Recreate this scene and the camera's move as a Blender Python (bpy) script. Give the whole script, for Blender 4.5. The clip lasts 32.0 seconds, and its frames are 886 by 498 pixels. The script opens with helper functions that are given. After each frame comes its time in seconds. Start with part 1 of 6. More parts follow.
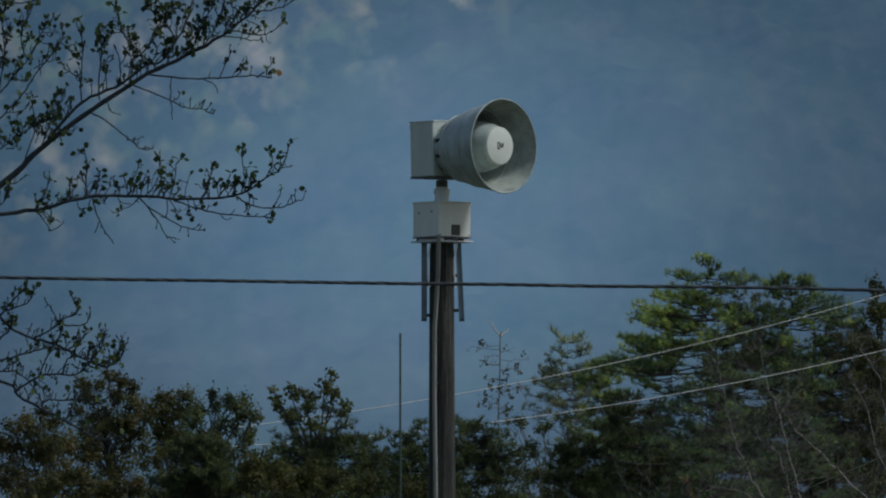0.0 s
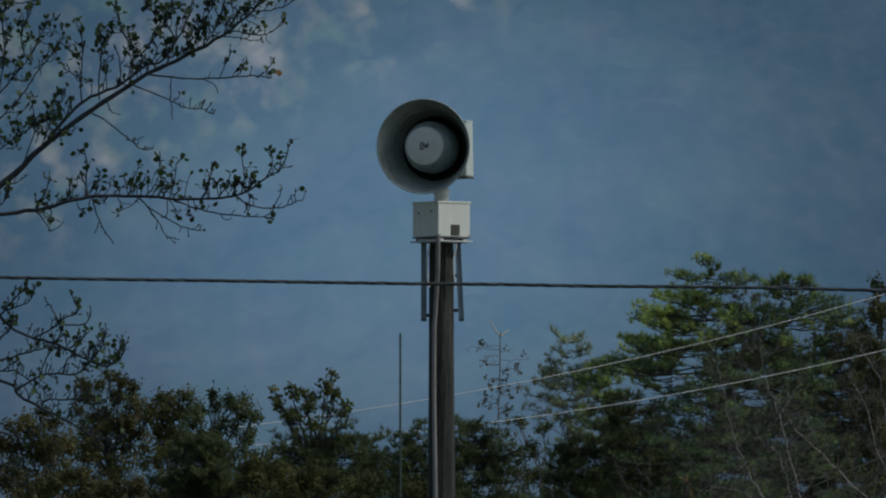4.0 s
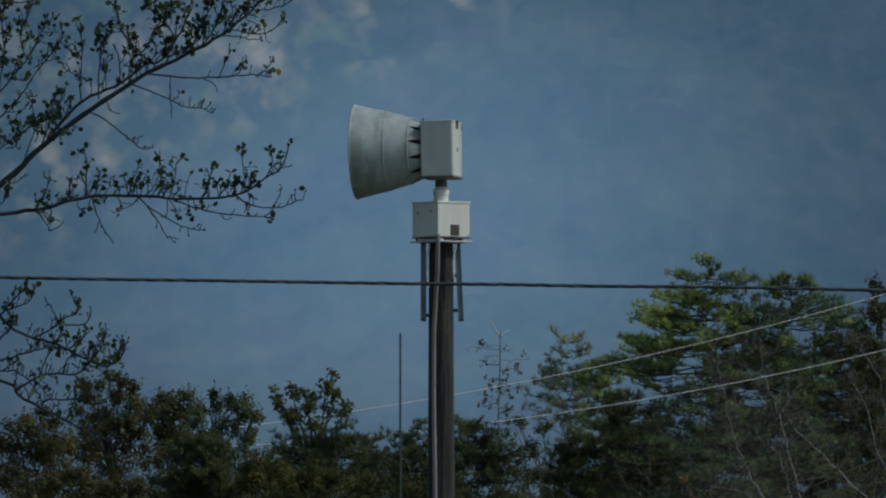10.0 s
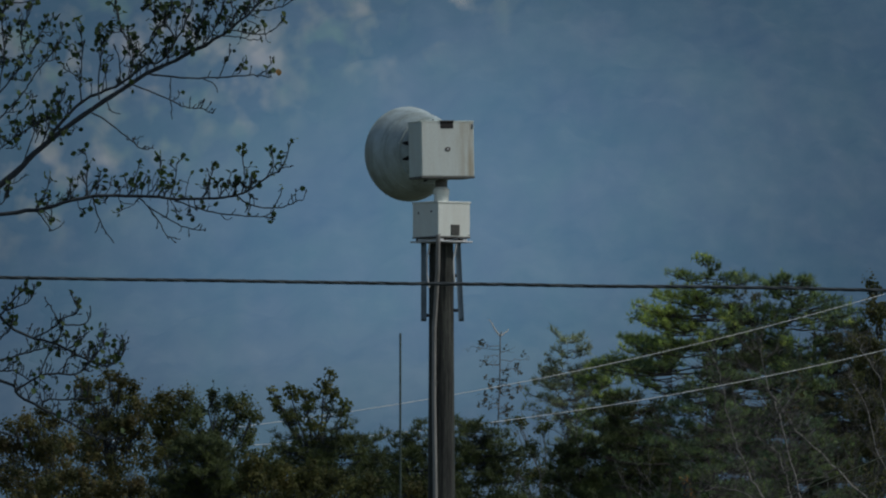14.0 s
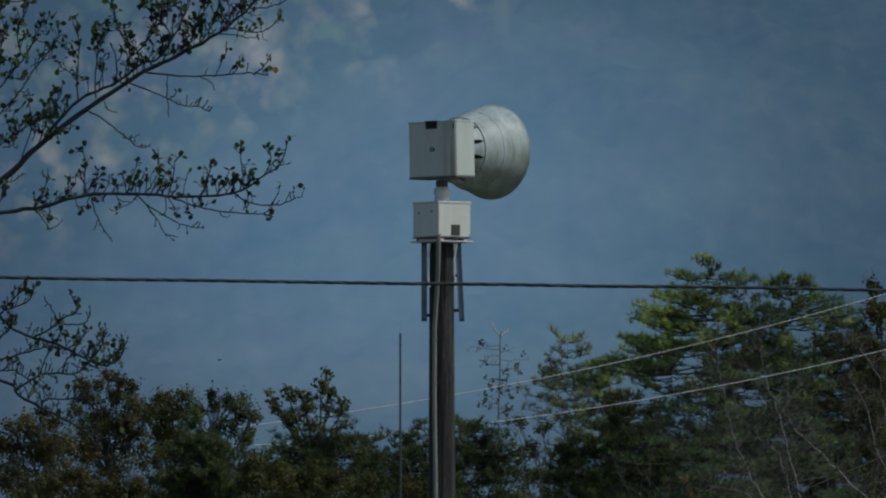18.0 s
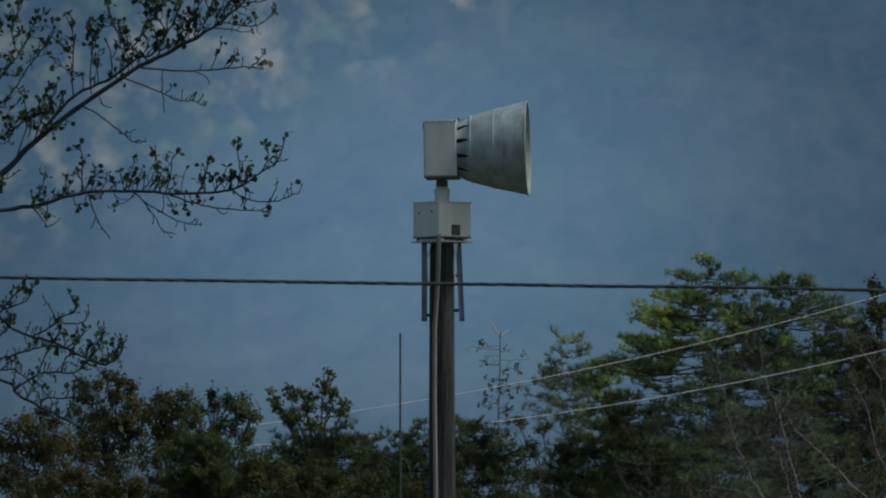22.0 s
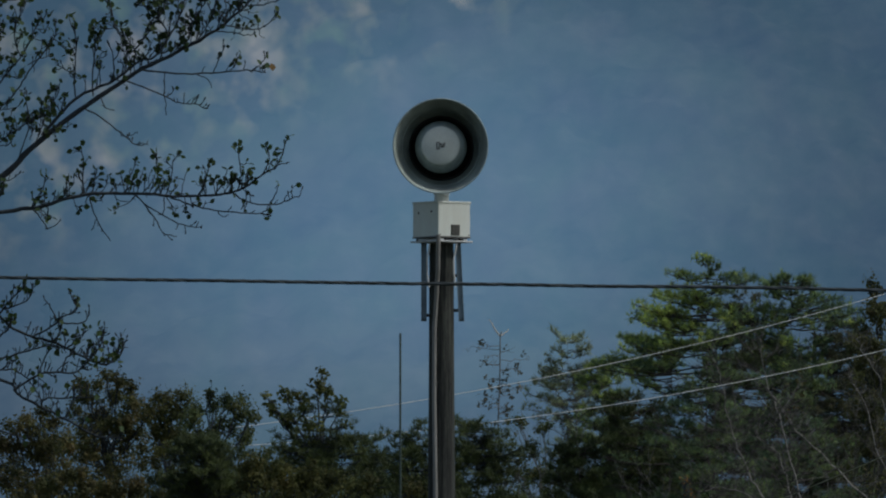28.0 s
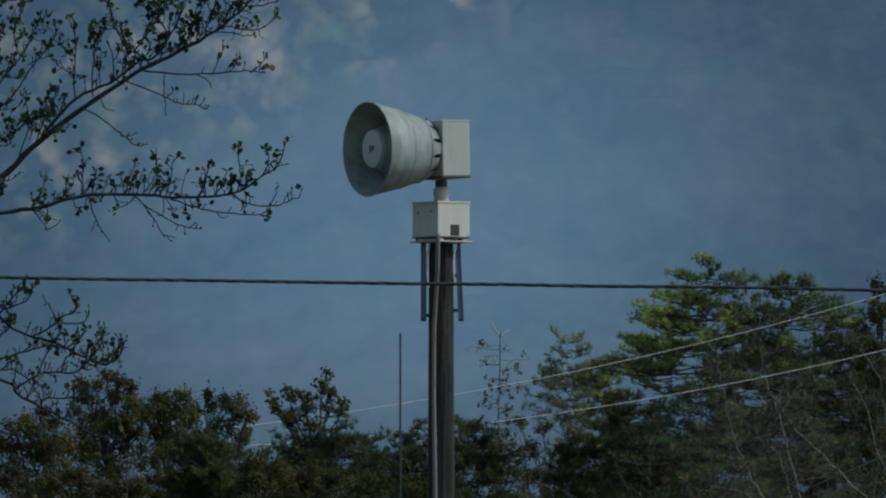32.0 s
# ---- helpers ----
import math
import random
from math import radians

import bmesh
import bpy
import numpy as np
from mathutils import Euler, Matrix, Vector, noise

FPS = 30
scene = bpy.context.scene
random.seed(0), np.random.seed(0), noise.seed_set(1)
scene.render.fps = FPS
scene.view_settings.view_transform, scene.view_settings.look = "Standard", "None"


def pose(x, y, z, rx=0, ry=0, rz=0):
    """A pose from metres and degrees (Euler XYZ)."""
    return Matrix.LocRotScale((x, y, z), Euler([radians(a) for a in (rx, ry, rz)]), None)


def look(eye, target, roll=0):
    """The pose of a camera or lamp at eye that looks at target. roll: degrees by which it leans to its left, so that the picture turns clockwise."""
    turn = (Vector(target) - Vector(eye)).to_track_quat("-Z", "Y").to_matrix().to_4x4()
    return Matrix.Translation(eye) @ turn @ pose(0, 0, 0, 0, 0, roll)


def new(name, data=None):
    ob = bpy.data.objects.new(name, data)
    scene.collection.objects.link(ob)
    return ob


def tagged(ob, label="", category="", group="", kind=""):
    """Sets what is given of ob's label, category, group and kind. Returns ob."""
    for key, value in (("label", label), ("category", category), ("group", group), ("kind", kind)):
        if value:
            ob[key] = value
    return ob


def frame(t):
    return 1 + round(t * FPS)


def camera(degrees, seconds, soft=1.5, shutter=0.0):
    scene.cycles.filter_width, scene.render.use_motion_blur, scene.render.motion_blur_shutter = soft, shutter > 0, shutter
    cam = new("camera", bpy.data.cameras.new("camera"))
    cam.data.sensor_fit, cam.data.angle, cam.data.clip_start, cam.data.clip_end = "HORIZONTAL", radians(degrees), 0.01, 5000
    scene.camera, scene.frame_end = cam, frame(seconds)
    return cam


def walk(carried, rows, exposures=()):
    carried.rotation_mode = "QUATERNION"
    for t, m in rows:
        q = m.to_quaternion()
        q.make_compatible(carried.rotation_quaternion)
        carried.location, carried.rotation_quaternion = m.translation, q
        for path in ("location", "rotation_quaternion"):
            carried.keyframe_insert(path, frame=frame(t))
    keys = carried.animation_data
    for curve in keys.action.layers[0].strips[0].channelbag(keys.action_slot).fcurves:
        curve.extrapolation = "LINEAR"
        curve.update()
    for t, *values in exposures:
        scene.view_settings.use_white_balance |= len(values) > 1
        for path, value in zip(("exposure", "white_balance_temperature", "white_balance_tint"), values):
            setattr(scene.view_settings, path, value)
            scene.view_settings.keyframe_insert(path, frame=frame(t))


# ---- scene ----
# Camera: far off on the ground, a very long lens, standing still. The siren's mast stands 220 m away.
EYE = (0.0, 0.0, 1.6)
cam = camera(2.1233, 32.0, soft=2.13)
walk(cam, [(0.0, look(EYE, (0.0, 220.0, 10.894))), (32.0, look(EYE, (0.0, 220.0, 10.894)))],
     exposures=[(0.0, -0.52, 6350, 9), (32.0, -0.52, 6350, 9)])

# ---- light ----
SUN_AZ, SUN_EL = radians(101), radians(50)
world = bpy.data.worlds.new("sky")
scene.world = world
world.use_nodes = True
_nt = world.node_tree
_sky = _nt.nodes.new("ShaderNodeTexSky")
_sky.sky_type = "NISHITA"
_sky.sun_disc = False
_sky.sun_elevation, _sky.sun_rotation = SUN_EL, SUN_AZ
_sky.air_density, _sky.dust_density = 1.2, 2.0
_nt.links.new(_sky.outputs["Color"], _nt.nodes["Background"].inputs["Color"])
_nt.nodes["Background"].inputs["Strength"].default_value = 0.095
_sun = new("sun", bpy.data.lights.new("sun", "SUN"))
_sun.data.energy, _sun.data.angle, _sun.data.color = 2.4, radians(7.0), (1.0, 0.975, 0.93)
_to_sun = Vector((math.sin(SUN_AZ) * math.cos(SUN_EL), math.cos(SUN_AZ) * math.cos(SUN_EL), math.sin(SUN_EL)))
_sun.matrix_world = look((30, 150, 60), Vector((30, 150, 60)) - _to_sun)


# ---- materials ----
def nodes_of(name):
    m = bpy.data.materials.new(name)
    m.use_nodes = True
    return m, m.node_tree, m.node_tree.nodes["Principled BSDF"]


def noise_ramp(nt, scale, stops, detail=6.0, stretch=(1, 1, 1), rough=0.6, coords="Object"):
    co = nt.nodes.new("ShaderNodeTexCoord")
    mp = nt.nodes.new("ShaderNodeMapping")
    mp.inputs["Scale"].default_value = stretch
    tx = nt.nodes.new("ShaderNodeTexNoise")
    tx.inputs["Scale"].default_value = scale
    tx.inputs["Detail"].default_value = detail
    tx.inputs["Roughness"].default_value = rough
    rp = nt.nodes.new("ShaderNodeValToRGB")
    els = rp.color_ramp.elements
    while len(els) < len(stops):
        els.new(0.5)
    for e, (p, c) in zip(els, stops):
        e.position, e.color = p, (*c, 1)
    nt.links.new(co.outputs[coords], mp.inputs["Vector"])
    nt.links.new(mp.outputs["Vector"], tx.inputs["Vector"])
    nt.links.new(tx.outputs["Fac"], rp.inputs["Fac"])
    return rp.outputs["Color"], tx.outputs["Fac"]


def blend(nt, mode, fac, a, b):
    mx = nt.nodes.new("ShaderNodeMix")
    mx.data_type, mx.blend_type = "RGBA", mode
    for sock, v in ((mx.inputs["Factor"], fac), (mx.inputs["A"], a), (mx.inputs["B"], b)):
        if isinstance(v, bpy.types.NodeSocket):
            nt.links.new(v, sock)
        else:
            sock.default_value = (*v, 1) if isinstance(v, tuple) else v
    return mx.outputs["Result"]


def bump(nt, bsdf, height, strength, distance):
    b = nt.nodes.new("ShaderNodeBump")
    b.inputs["Strength"].default_value, b.inputs["Distance"].default_value = strength, distance
    nt.links.new(height, b.inputs["Height"])
    nt.links.new(b.outputs["Normal"], bsdf.inputs["Normal"])


def worn(name, base, stain, stain_amount, scale, rough, metal=0.0, grain=60.0, depth=0.002, stretch=(1, 1, 1)):
    """Paint, wood or metal: a base colour with fine grain and larger stains."""
    m, nt, bs = nodes_of(name)
    g, gf = noise_ramp(nt, grain, [(0.3, tuple(0.86 * c for c in base)), (0.7, base)], 4, stretch)
    s, _ = noise_ramp(nt, scale, [(0.42, (0, 0, 0)), (0.66, (stain_amount,) * 3)], 7, stretch, 0.68)
    nt.links.new(blend(nt, "MIX", s, g, stain), bs.inputs["Base Color"])
    bs.inputs["Roughness"].default_value, bs.inputs["Metallic"].default_value = rough, metal
    bump(nt, bs, gf, 0.35, depth)
    return m


def leafy(name, tones, translucent=0.5, rough=0.7, patches=4.0):
    """Foliage: dull leaves, thin enough to let some light through."""
    m, nt, bs = nodes_of(name)
    geo = nt.nodes.new("ShaderNodeNewGeometry")
    rp = nt.nodes.new("ShaderNodeValToRGB")
    els = rp.color_ramp.elements
    while len(els) < len(tones):
        els.new(0.5)
    for i, (e, c) in enumerate(zip(els, tones)):
        e.position, e.color = i / (len(tones) - 1), (*c, 1)
    # the tone changes from bunch to bunch, and a little from leaf to leaf
    patch, _ = noise_ramp(nt, patches, [(0.33, (0, 0, 0)), (0.67, (1, 1, 1))], 2)
    nt.links.new(blend(nt, "MIX", 0.3, patch, geo.outputs["Random Per Island"]), rp.inputs["Fac"])
    big, _ = noise_ramp(nt, 2.2, [(0.36, (0.44, 0.47, 0.50)), (0.66, (1.42, 1.36, 1.22))], 3)
    col = blend(nt, "MULTIPLY", 1.0, rp.outputs["Color"], big)
    nt.links.new(col, bs.inputs["Base Color"])
    bs.inputs["Roughness"].default_value = rough
    bs.inputs["Specular IOR Level"].default_value = 0.25
    tr = nt.nodes.new("ShaderNodeBsdfTranslucent")
    nt.links.new(col, tr.inputs["Color"])
    mx = nt.nodes.new("ShaderNodeMixShader")
    mx.inputs["Fac"].default_value = translucent
    nt.links.new(bs.outputs["BSDF"], mx.inputs[1])
    nt.links.new(tr.outputs["BSDF"], mx.inputs[2])
    nt.links.new(mx.outputs["Shader"], nt.nodes["Material Output"].inputs["Surface"])
    return m


def pole_wood():
    """Old treated timber: long dark cracks and grey weathered streaks down the pole."""
    m, nt, bs = nodes_of("treated_pole_wood")
    fine, ff = noise_ramp(nt, 14.0, [(0.36, (0.010, 0.012, 0.012)), (0.52, (0.038, 0.045, 0.041)), (0.68, (0.084, 0.093, 0.082))], 5, (3.2, 3.2, 0.10), 0.6)
    broad, _ = noise_ramp(nt, 5.0, [(0.35, (0.45, 0.47, 0.48)), (0.65, (1.15, 1.12, 1.05))], 4, (2.0, 2.0, 0.25))
    specks, _ = noise_ramp(nt, 30.0, [(0.38, (0.62, 0.62, 0.64)), (0.62, (1.25, 1.22, 1.16))], 4, (1.6, 1.6, 0.35), 0.7)
    col = blend(nt, "MULTIPLY", 1.0, fine, broad)
    nt.links.new(blend(nt, "MULTIPLY", 1.0, col, specks), bs.inputs["Base Color"])
    bs.inputs["Roughness"].default_value = 0.88
    bump(nt, bs, ff, 0.7, 0.012)
    return m


def horn_paint():
    """Chalky pale paint with broad greenish grime and streaks that ran down it."""
    m, nt, bs = nodes_of("weathered_horn_paint")
    base, gf = noise_ramp(nt, 55.0, [(0.3, (0.365, 0.455, 0.455)), (0.7, (0.44, 0.53, 0.53))], 4)
    grime, _ = noise_ramp(nt, 2.1, [(0.40, (0, 0, 0)), (0.62, (0.72, 0.72, 0.72))], 6, (1.3, 1.3, 1.0), 0.62)
    runs, _ = noise_ramp(nt, 7.5, [(0.48, (0, 0, 0)), (0.66, (0.62, 0.62, 0.62))], 5, (1.5, 1.5, 0.22), 0.6)
    col = blend(nt, "MIX", grime, base, (0.20, 0.235, 0.215))
    nt.links.new(blend(nt, "MIX", runs, col, (0.18, 0.215, 0.185)), bs.inputs["Base Color"])
    bs.inputs["Roughness"].default_value = 0.5
    bump(nt, bs, gf, 0.3, 0.002)
    return m


def rusty_panel():
    """Pale paint whose one edge has rusted: soft brown runs down from the top."""
    m, nt, bs = nodes_of("rusty_panel_paint")
    base, gf = noise_ramp(nt, 60.0, [(0.3, (0.52, 0.575, 0.545)), (0.7, (0.60, 0.665, 0.63))], 4)
    runs, _ = noise_ramp(nt, 9.0, [(0.36, (0, 0, 0)), (0.62, (1, 1, 1))], 5, (2.4, 1.0, 0.22), 0.62)
    co, mp, gr = (nt.nodes.new(n) for n in ("ShaderNodeTexCoord", "ShaderNodeSeparateXYZ", "ShaderNodeMapRange"))
    gr.interpolation_type = "SMOOTHSTEP"
    for k, v in (("From Min", -0.04), ("From Max", -0.25), ("To Min", 0.0), ("To Max", 0.85)):
        gr.inputs[k].default_value = v
    nt.links.new(co.outputs["Object"], mp.inputs["Vector"])
    nt.links.new(mp.outputs["X"], gr.inputs["Value"])
    where = blend(nt, "MULTIPLY", 1.0, runs, gr.outputs["Result"])
    faint, _ = noise_ramp(nt, 6.0, [(0.45, (0, 0, 0)), (0.7, (0.3, 0.3, 0.3))], 5, (2.2, 1.0, 0.25), 0.6)
    col = blend(nt, "MIX", faint, base, (0.42, 0.42, 0.36))
    nt.links.new(blend(nt, "MIX", where, col, (0.34, 0.29, 0.19)), bs.inputs["Base Color"])
    bs.inputs["Roughness"].default_value = 0.55
    bump(nt, bs, gf, 0.3, 0.002)
    return m


POLE_WOOD = pole_wood()
RUSTY_PANEL = rusty_panel()
CREAM = worn("cream_paint", (0.71, 0.765, 0.715), (0.50, 0.48, 0.41), 0.3, 3.0, 0.5, stretch=(3, 3, 0.7))
ROTOR_PAINT = worn("rotor_box_paint", (0.555, 0.645, 0.60), (0.42, 0.42, 0.38), 0.45, 3.5, 0.5, stretch=(3, 3, 0.6))
HORN_PAINT = horn_paint()
DRIVER_PAINT = worn("driver_paint", (0.655, 0.715, 0.675), (0.43, 0.455, 0.405), 0.35, 5.0, 0.5)
LINING = worn("grimy_horn_lining", (0.465, 0.53, 0.49), (0.185, 0.21, 0.185), 0.85, 3.2, 0.75)
# Near-black stands in for the shade inside the throat and the vent hole.
HOLLOW_SHADE = worn("hollow_shade", (0.015, 0.015, 0.016), (0.03, 0.028, 0.025), 0.5, 8.0, 0.8)
BLACK_METAL = worn("black_steel", (0.05, 0.05, 0.055), (0.09, 0.06, 0.04), 0.5, 12.0, 0.55, 0.4)
GALV = worn("galvanised_steel", (0.58, 0.61, 0.62), (0.38, 0.38, 0.37), 0.5, 9.0, 0.55, 0.2)
BRACKET = worn("dull_blue_grey_steel", (0.185, 0.255, 0.305), (0.115, 0.145, 0.165), 0.6, 7.0, 0.6, 0.3)
CONDUIT = worn("grey_plastic_conduit", (0.25, 0.25, 0.235), (0.15, 0.148, 0.138), 0.5, 6.0, 0.55)
WHITE_CABLE = worn("white_cable", (0.75, 0.76, 0.74), (0.55, 0.54, 0.5), 0.5, 10.0, 0.5)
BLACK_CABLE = worn("black_cable", (0.042, 0.055, 0.060), (0.060, 0.072, 0.075), 0.5, 3.0, 0.85)
BARE_WIRE = worn("aluminium_wire", (0.43, 0.46, 0.45), (0.36, 0.38, 0.37), 0.4, 2.0, 0.45, 0.0)
OLD_WIRE = worn("verdigris_copper_wire", (0.36, 0.37, 0.20), (0.25, 0.26, 0.15), 0.4, 2.0, 0.5)
VENT = worn("vent_grey", (0.11, 0.115, 0.105), (0.06, 0.06, 0.055), 0.5, 12.0, 0.6)
ROD = worn("green_grey_rod", (0.045, 0.075, 0.065), (0.030, 0.048, 0.042), 0.5, 4.0, 0.6)
BARK = worn("dark_bark", (0.025, 0.034, 0.041), (0.042, 0.053, 0.060), 0.6, 6.0, 0.9, grain=30, depth=0.006, stretch=(2, 2, 0.5))
TWIG = worn("grey_brown_twig", (0.085, 0.082, 0.074), (0.055, 0.052, 0.047), 0.6, 5.0, 0.9, grain=30, depth=0.003)
PALE_BARK = worn("pale_grey_bark", (0.15, 0.152, 0.148), (0.07, 0.071, 0.069), 0.6, 5.0, 0.9, grain=30, depth=0.005)
WHITE_BARK = worn("weathered_white_wood", (0.50, 0.50, 0.48), (0.34, 0.34, 0.32), 0.4, 4.0, 0.85, grain=30, depth=0.003)
# PALE_BARK again but lighter: sunlight on the bending stems is put into the colour.
SUNLIT_BARK = worn("sunlit_pale_bark", (0.26, 0.25, 0.225), (0.12, 0.115, 0.105), 0.6, 4.0, 0.85, grain=30, depth=0.004)
PINE_BARK = worn("pine_bark", (0.045, 0.038, 0.033), (0.025, 0.022, 0.02), 0.6, 5.0, 0.9, grain=30, depth=0.008)
NEAR_LEAF = leafy("near_leaves", [(0.026, 0.055, 0.027), (0.045, 0.085, 0.034), (0.064, 0.101, 0.038), (0.089, 0.131, 0.044)], 0.35)
ORANGE_LEAF = leafy("turned_leaf", [(0.24, 0.14, 0.045), (0.20, 0.13, 0.05)], 0.4)
OAK_BROWN = leafy("oak_leaves_turning", [(0.047, 0.068, 0.030), (0.074, 0.088, 0.034), (0.101, 0.096, 0.039), (0.134, 0.108, 0.046)])
OAK_BRONZE = leafy("bronze_oak_leaves", [(0.060, 0.085, 0.036), (0.090, 0.110, 0.044), (0.120, 0.126, 0.050), (0.140, 0.124, 0.056)])
OAK_OLIVE = leafy("olive_oak_leaves", [(0.052, 0.067, 0.028), (0.073, 0.088, 0.031), (0.099, 0.101, 0.034), (0.112, 0.101, 0.038)])
OAK_GREEN = leafy("oak_leaves_green", [(0.043, 0.070, 0.034), (0.058, 0.086, 0.036), (0.080, 0.102, 0.038), (0.103, 0.104, 0.040)])
CEDAR = leafy("dark_evergreen", [(0.044, 0.068, 0.030), (0.074, 0.101, 0.041), (0.112, 0.138, 0.049)], 0.2)
PINE_NEEDLE = leafy("pine_needles", [(0.066, 0.118, 0.082), (0.108, 0.176, 0.096), (0.178, 0.255, 0.105), (0.245, 0.318, 0.114)], 0.3)
PINE_DULL = leafy("dull_brown_green_needles", [(0.040, 0.058, 0.037), (0.062, 0.078, 0.043), (0.088, 0.093, 0.050), (0.096, 0.086, 0.053)], 0.3)
# Brighter copy of the pine needles: their sunlit look is in the colour.
PINE_BRIGHT = leafy("sunlit_pine_needles", [(0.186, 0.283, 0.086), (0.312, 0.425, 0.114), (0.468, 0.536, 0.145)], 0.35)
OAK_TOP = leafy("olive_top_leaves", [(0.067, 0.094, 0.033), (0.091, 0.119, 0.041), (0.111, 0.129, 0.046), (0.128, 0.133, 0.050)])
# The haze before far trees is put into these two leaf colours as paleness.
HAZE_LEAF = leafy("haze_grey_leaves", [(0.070, 0.085, 0.075), (0.110, 0.120, 0.100), (0.150, 0.145, 0.120)], 0.4)
PALE_LEAF = leafy("haze_pale_leaves", [(0.175, 0.225, 0.150), (0.240, 0.295, 0.175), (0.295, 0.350, 0.190), (0.275, 0.290, 0.180)], 0.35)


def ground_material():
    m, nt, bs = nodes_of("autumn_grass")
    a, _ = noise_ramp(nt, 0.05, [(0.35, (0.035, 0.045, 0.02)), (0.65, (0.065, 0.062, 0.032))], 8, coords="Generated", stretch=(8000, 8000, 1))
    b, _ = noise_ramp(nt, 1.5, [(0.3, (0.6, 0.6, 0.6)), (0.7, (1.1, 1.1, 1.05))], 6)
    nt.links.new(blend(nt, "MULTIPLY", 1.0, a, b), bs.inputs["Base Color"])
    bs.inputs["Roughness"].default_value = 0.95
    return m


def far_forest(name):
    """Woods three kilometres off: leaf colour, little of which gets through, and the blue haze before it put on as
    emission.
    """
    m, nt, bs = nodes_of(name)
    lk = nt.links.new
    co = nt.nodes.new("ShaderNodeTexCoord")
    # a spur of turning trees slants across the slope: leaf colour and painted sunlit patches follow it
    dot, rng = nt.nodes.new("ShaderNodeVectorMath"), nt.nodes.new("ShaderNodeMapRange")
    dot.operation = "DOT_PRODUCT"
    dot.inputs[1].default_value = (0.525, 0.0, -1.0)
    lk(co.outputs["Object"], dot.inputs[0])
    rng.interpolation_type = "SMOOTHSTEP"
    for k, v in (("From Min", -151.0), ("From Max", -163.0), ("To Min", 0.08), ("To Max", 1.0)):
        rng.inputs[k].default_value = v
    lk(dot.outputs["Value"], rng.inputs["Value"])
    spots, _ = noise_ramp(nt, 0.28, [(0.46, (0, 0, 0)), (0.68, (0.84, 0.84, 0.84))], 2.5, (1, 0.05, 0.85), 0.5)
    where = blend(nt, "MULTIPLY", 1.0, spots, rng.outputs["Result"])
    tint, _ = noise_ramp(nt, 0.11, [(0.38, (0.060, 0.085, 0.030)), (0.5, (0.145, 0.122, 0.062)), (0.62, (0.215, 0.172, 0.120))], 2, (1, 0.05, 0.9))
    dull, _ = noise_ramp(nt, 0.35, [(0.3, (0.007, 0.010, 0.011)), (0.7, (0.023, 0.026, 0.025))], 4, (1, 0.5, 1))
    lk(blend(nt, "MIX", where, dull, tint), bs.inputs["Base Color"])
    bs.inputs["Roughness"].default_value = 1.0
    bs.inputs["Specular IOR Level"].default_value = 0.0
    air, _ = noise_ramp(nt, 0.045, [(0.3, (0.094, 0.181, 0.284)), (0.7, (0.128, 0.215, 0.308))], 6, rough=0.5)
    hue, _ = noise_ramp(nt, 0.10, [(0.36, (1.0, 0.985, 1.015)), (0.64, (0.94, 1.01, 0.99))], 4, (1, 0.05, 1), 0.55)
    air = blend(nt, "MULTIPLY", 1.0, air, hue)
    # lens falloff put into the glow: brightest before mid-slope, dimmer all round
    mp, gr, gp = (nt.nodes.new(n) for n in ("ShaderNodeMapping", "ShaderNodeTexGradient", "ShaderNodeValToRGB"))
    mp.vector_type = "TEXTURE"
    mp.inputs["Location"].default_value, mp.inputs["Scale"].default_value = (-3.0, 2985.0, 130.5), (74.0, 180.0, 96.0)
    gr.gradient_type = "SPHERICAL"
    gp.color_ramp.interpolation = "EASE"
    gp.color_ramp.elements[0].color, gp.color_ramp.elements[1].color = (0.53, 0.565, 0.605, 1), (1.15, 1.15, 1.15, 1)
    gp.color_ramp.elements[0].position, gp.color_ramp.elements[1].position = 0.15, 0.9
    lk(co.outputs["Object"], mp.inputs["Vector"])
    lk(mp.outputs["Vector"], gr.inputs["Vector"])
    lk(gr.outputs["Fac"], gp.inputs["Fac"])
    # whiter haze towards the valley floor, put into the glow as a tint
    sx, low, low_haze_tint = (nt.nodes.new(n) for n in ("ShaderNodeSeparateXYZ", "ShaderNodeMapRange", "ShaderNodeValToRGB"))
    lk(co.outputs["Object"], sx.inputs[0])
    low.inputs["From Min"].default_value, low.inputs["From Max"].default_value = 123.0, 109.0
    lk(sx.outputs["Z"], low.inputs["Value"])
    low_haze_tint.color_ramp.interpolation = "EASE"
    low_haze_tint.color_ramp.elements[0].color, low_haze_tint.color_ramp.elements[1].color = (1, 1, 1, 1), (1.15, 1.08, 1.03, 1)
    lk(low.outputs["Result"], low_haze_tint.inputs["Fac"])
    air = blend(nt, "MULTIPLY", 1.0, air, low_haze_tint.outputs["Color"])
    # the surface itself glows with the haze colour
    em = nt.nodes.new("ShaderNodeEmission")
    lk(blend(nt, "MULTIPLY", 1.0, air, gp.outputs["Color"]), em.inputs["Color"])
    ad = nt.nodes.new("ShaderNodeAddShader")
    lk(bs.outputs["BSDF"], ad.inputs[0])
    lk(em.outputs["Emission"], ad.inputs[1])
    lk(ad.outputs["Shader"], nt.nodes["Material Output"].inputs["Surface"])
    return m


GROUND = ground_material()
FAR_SLOPE = far_forest("haze_glow_woods")


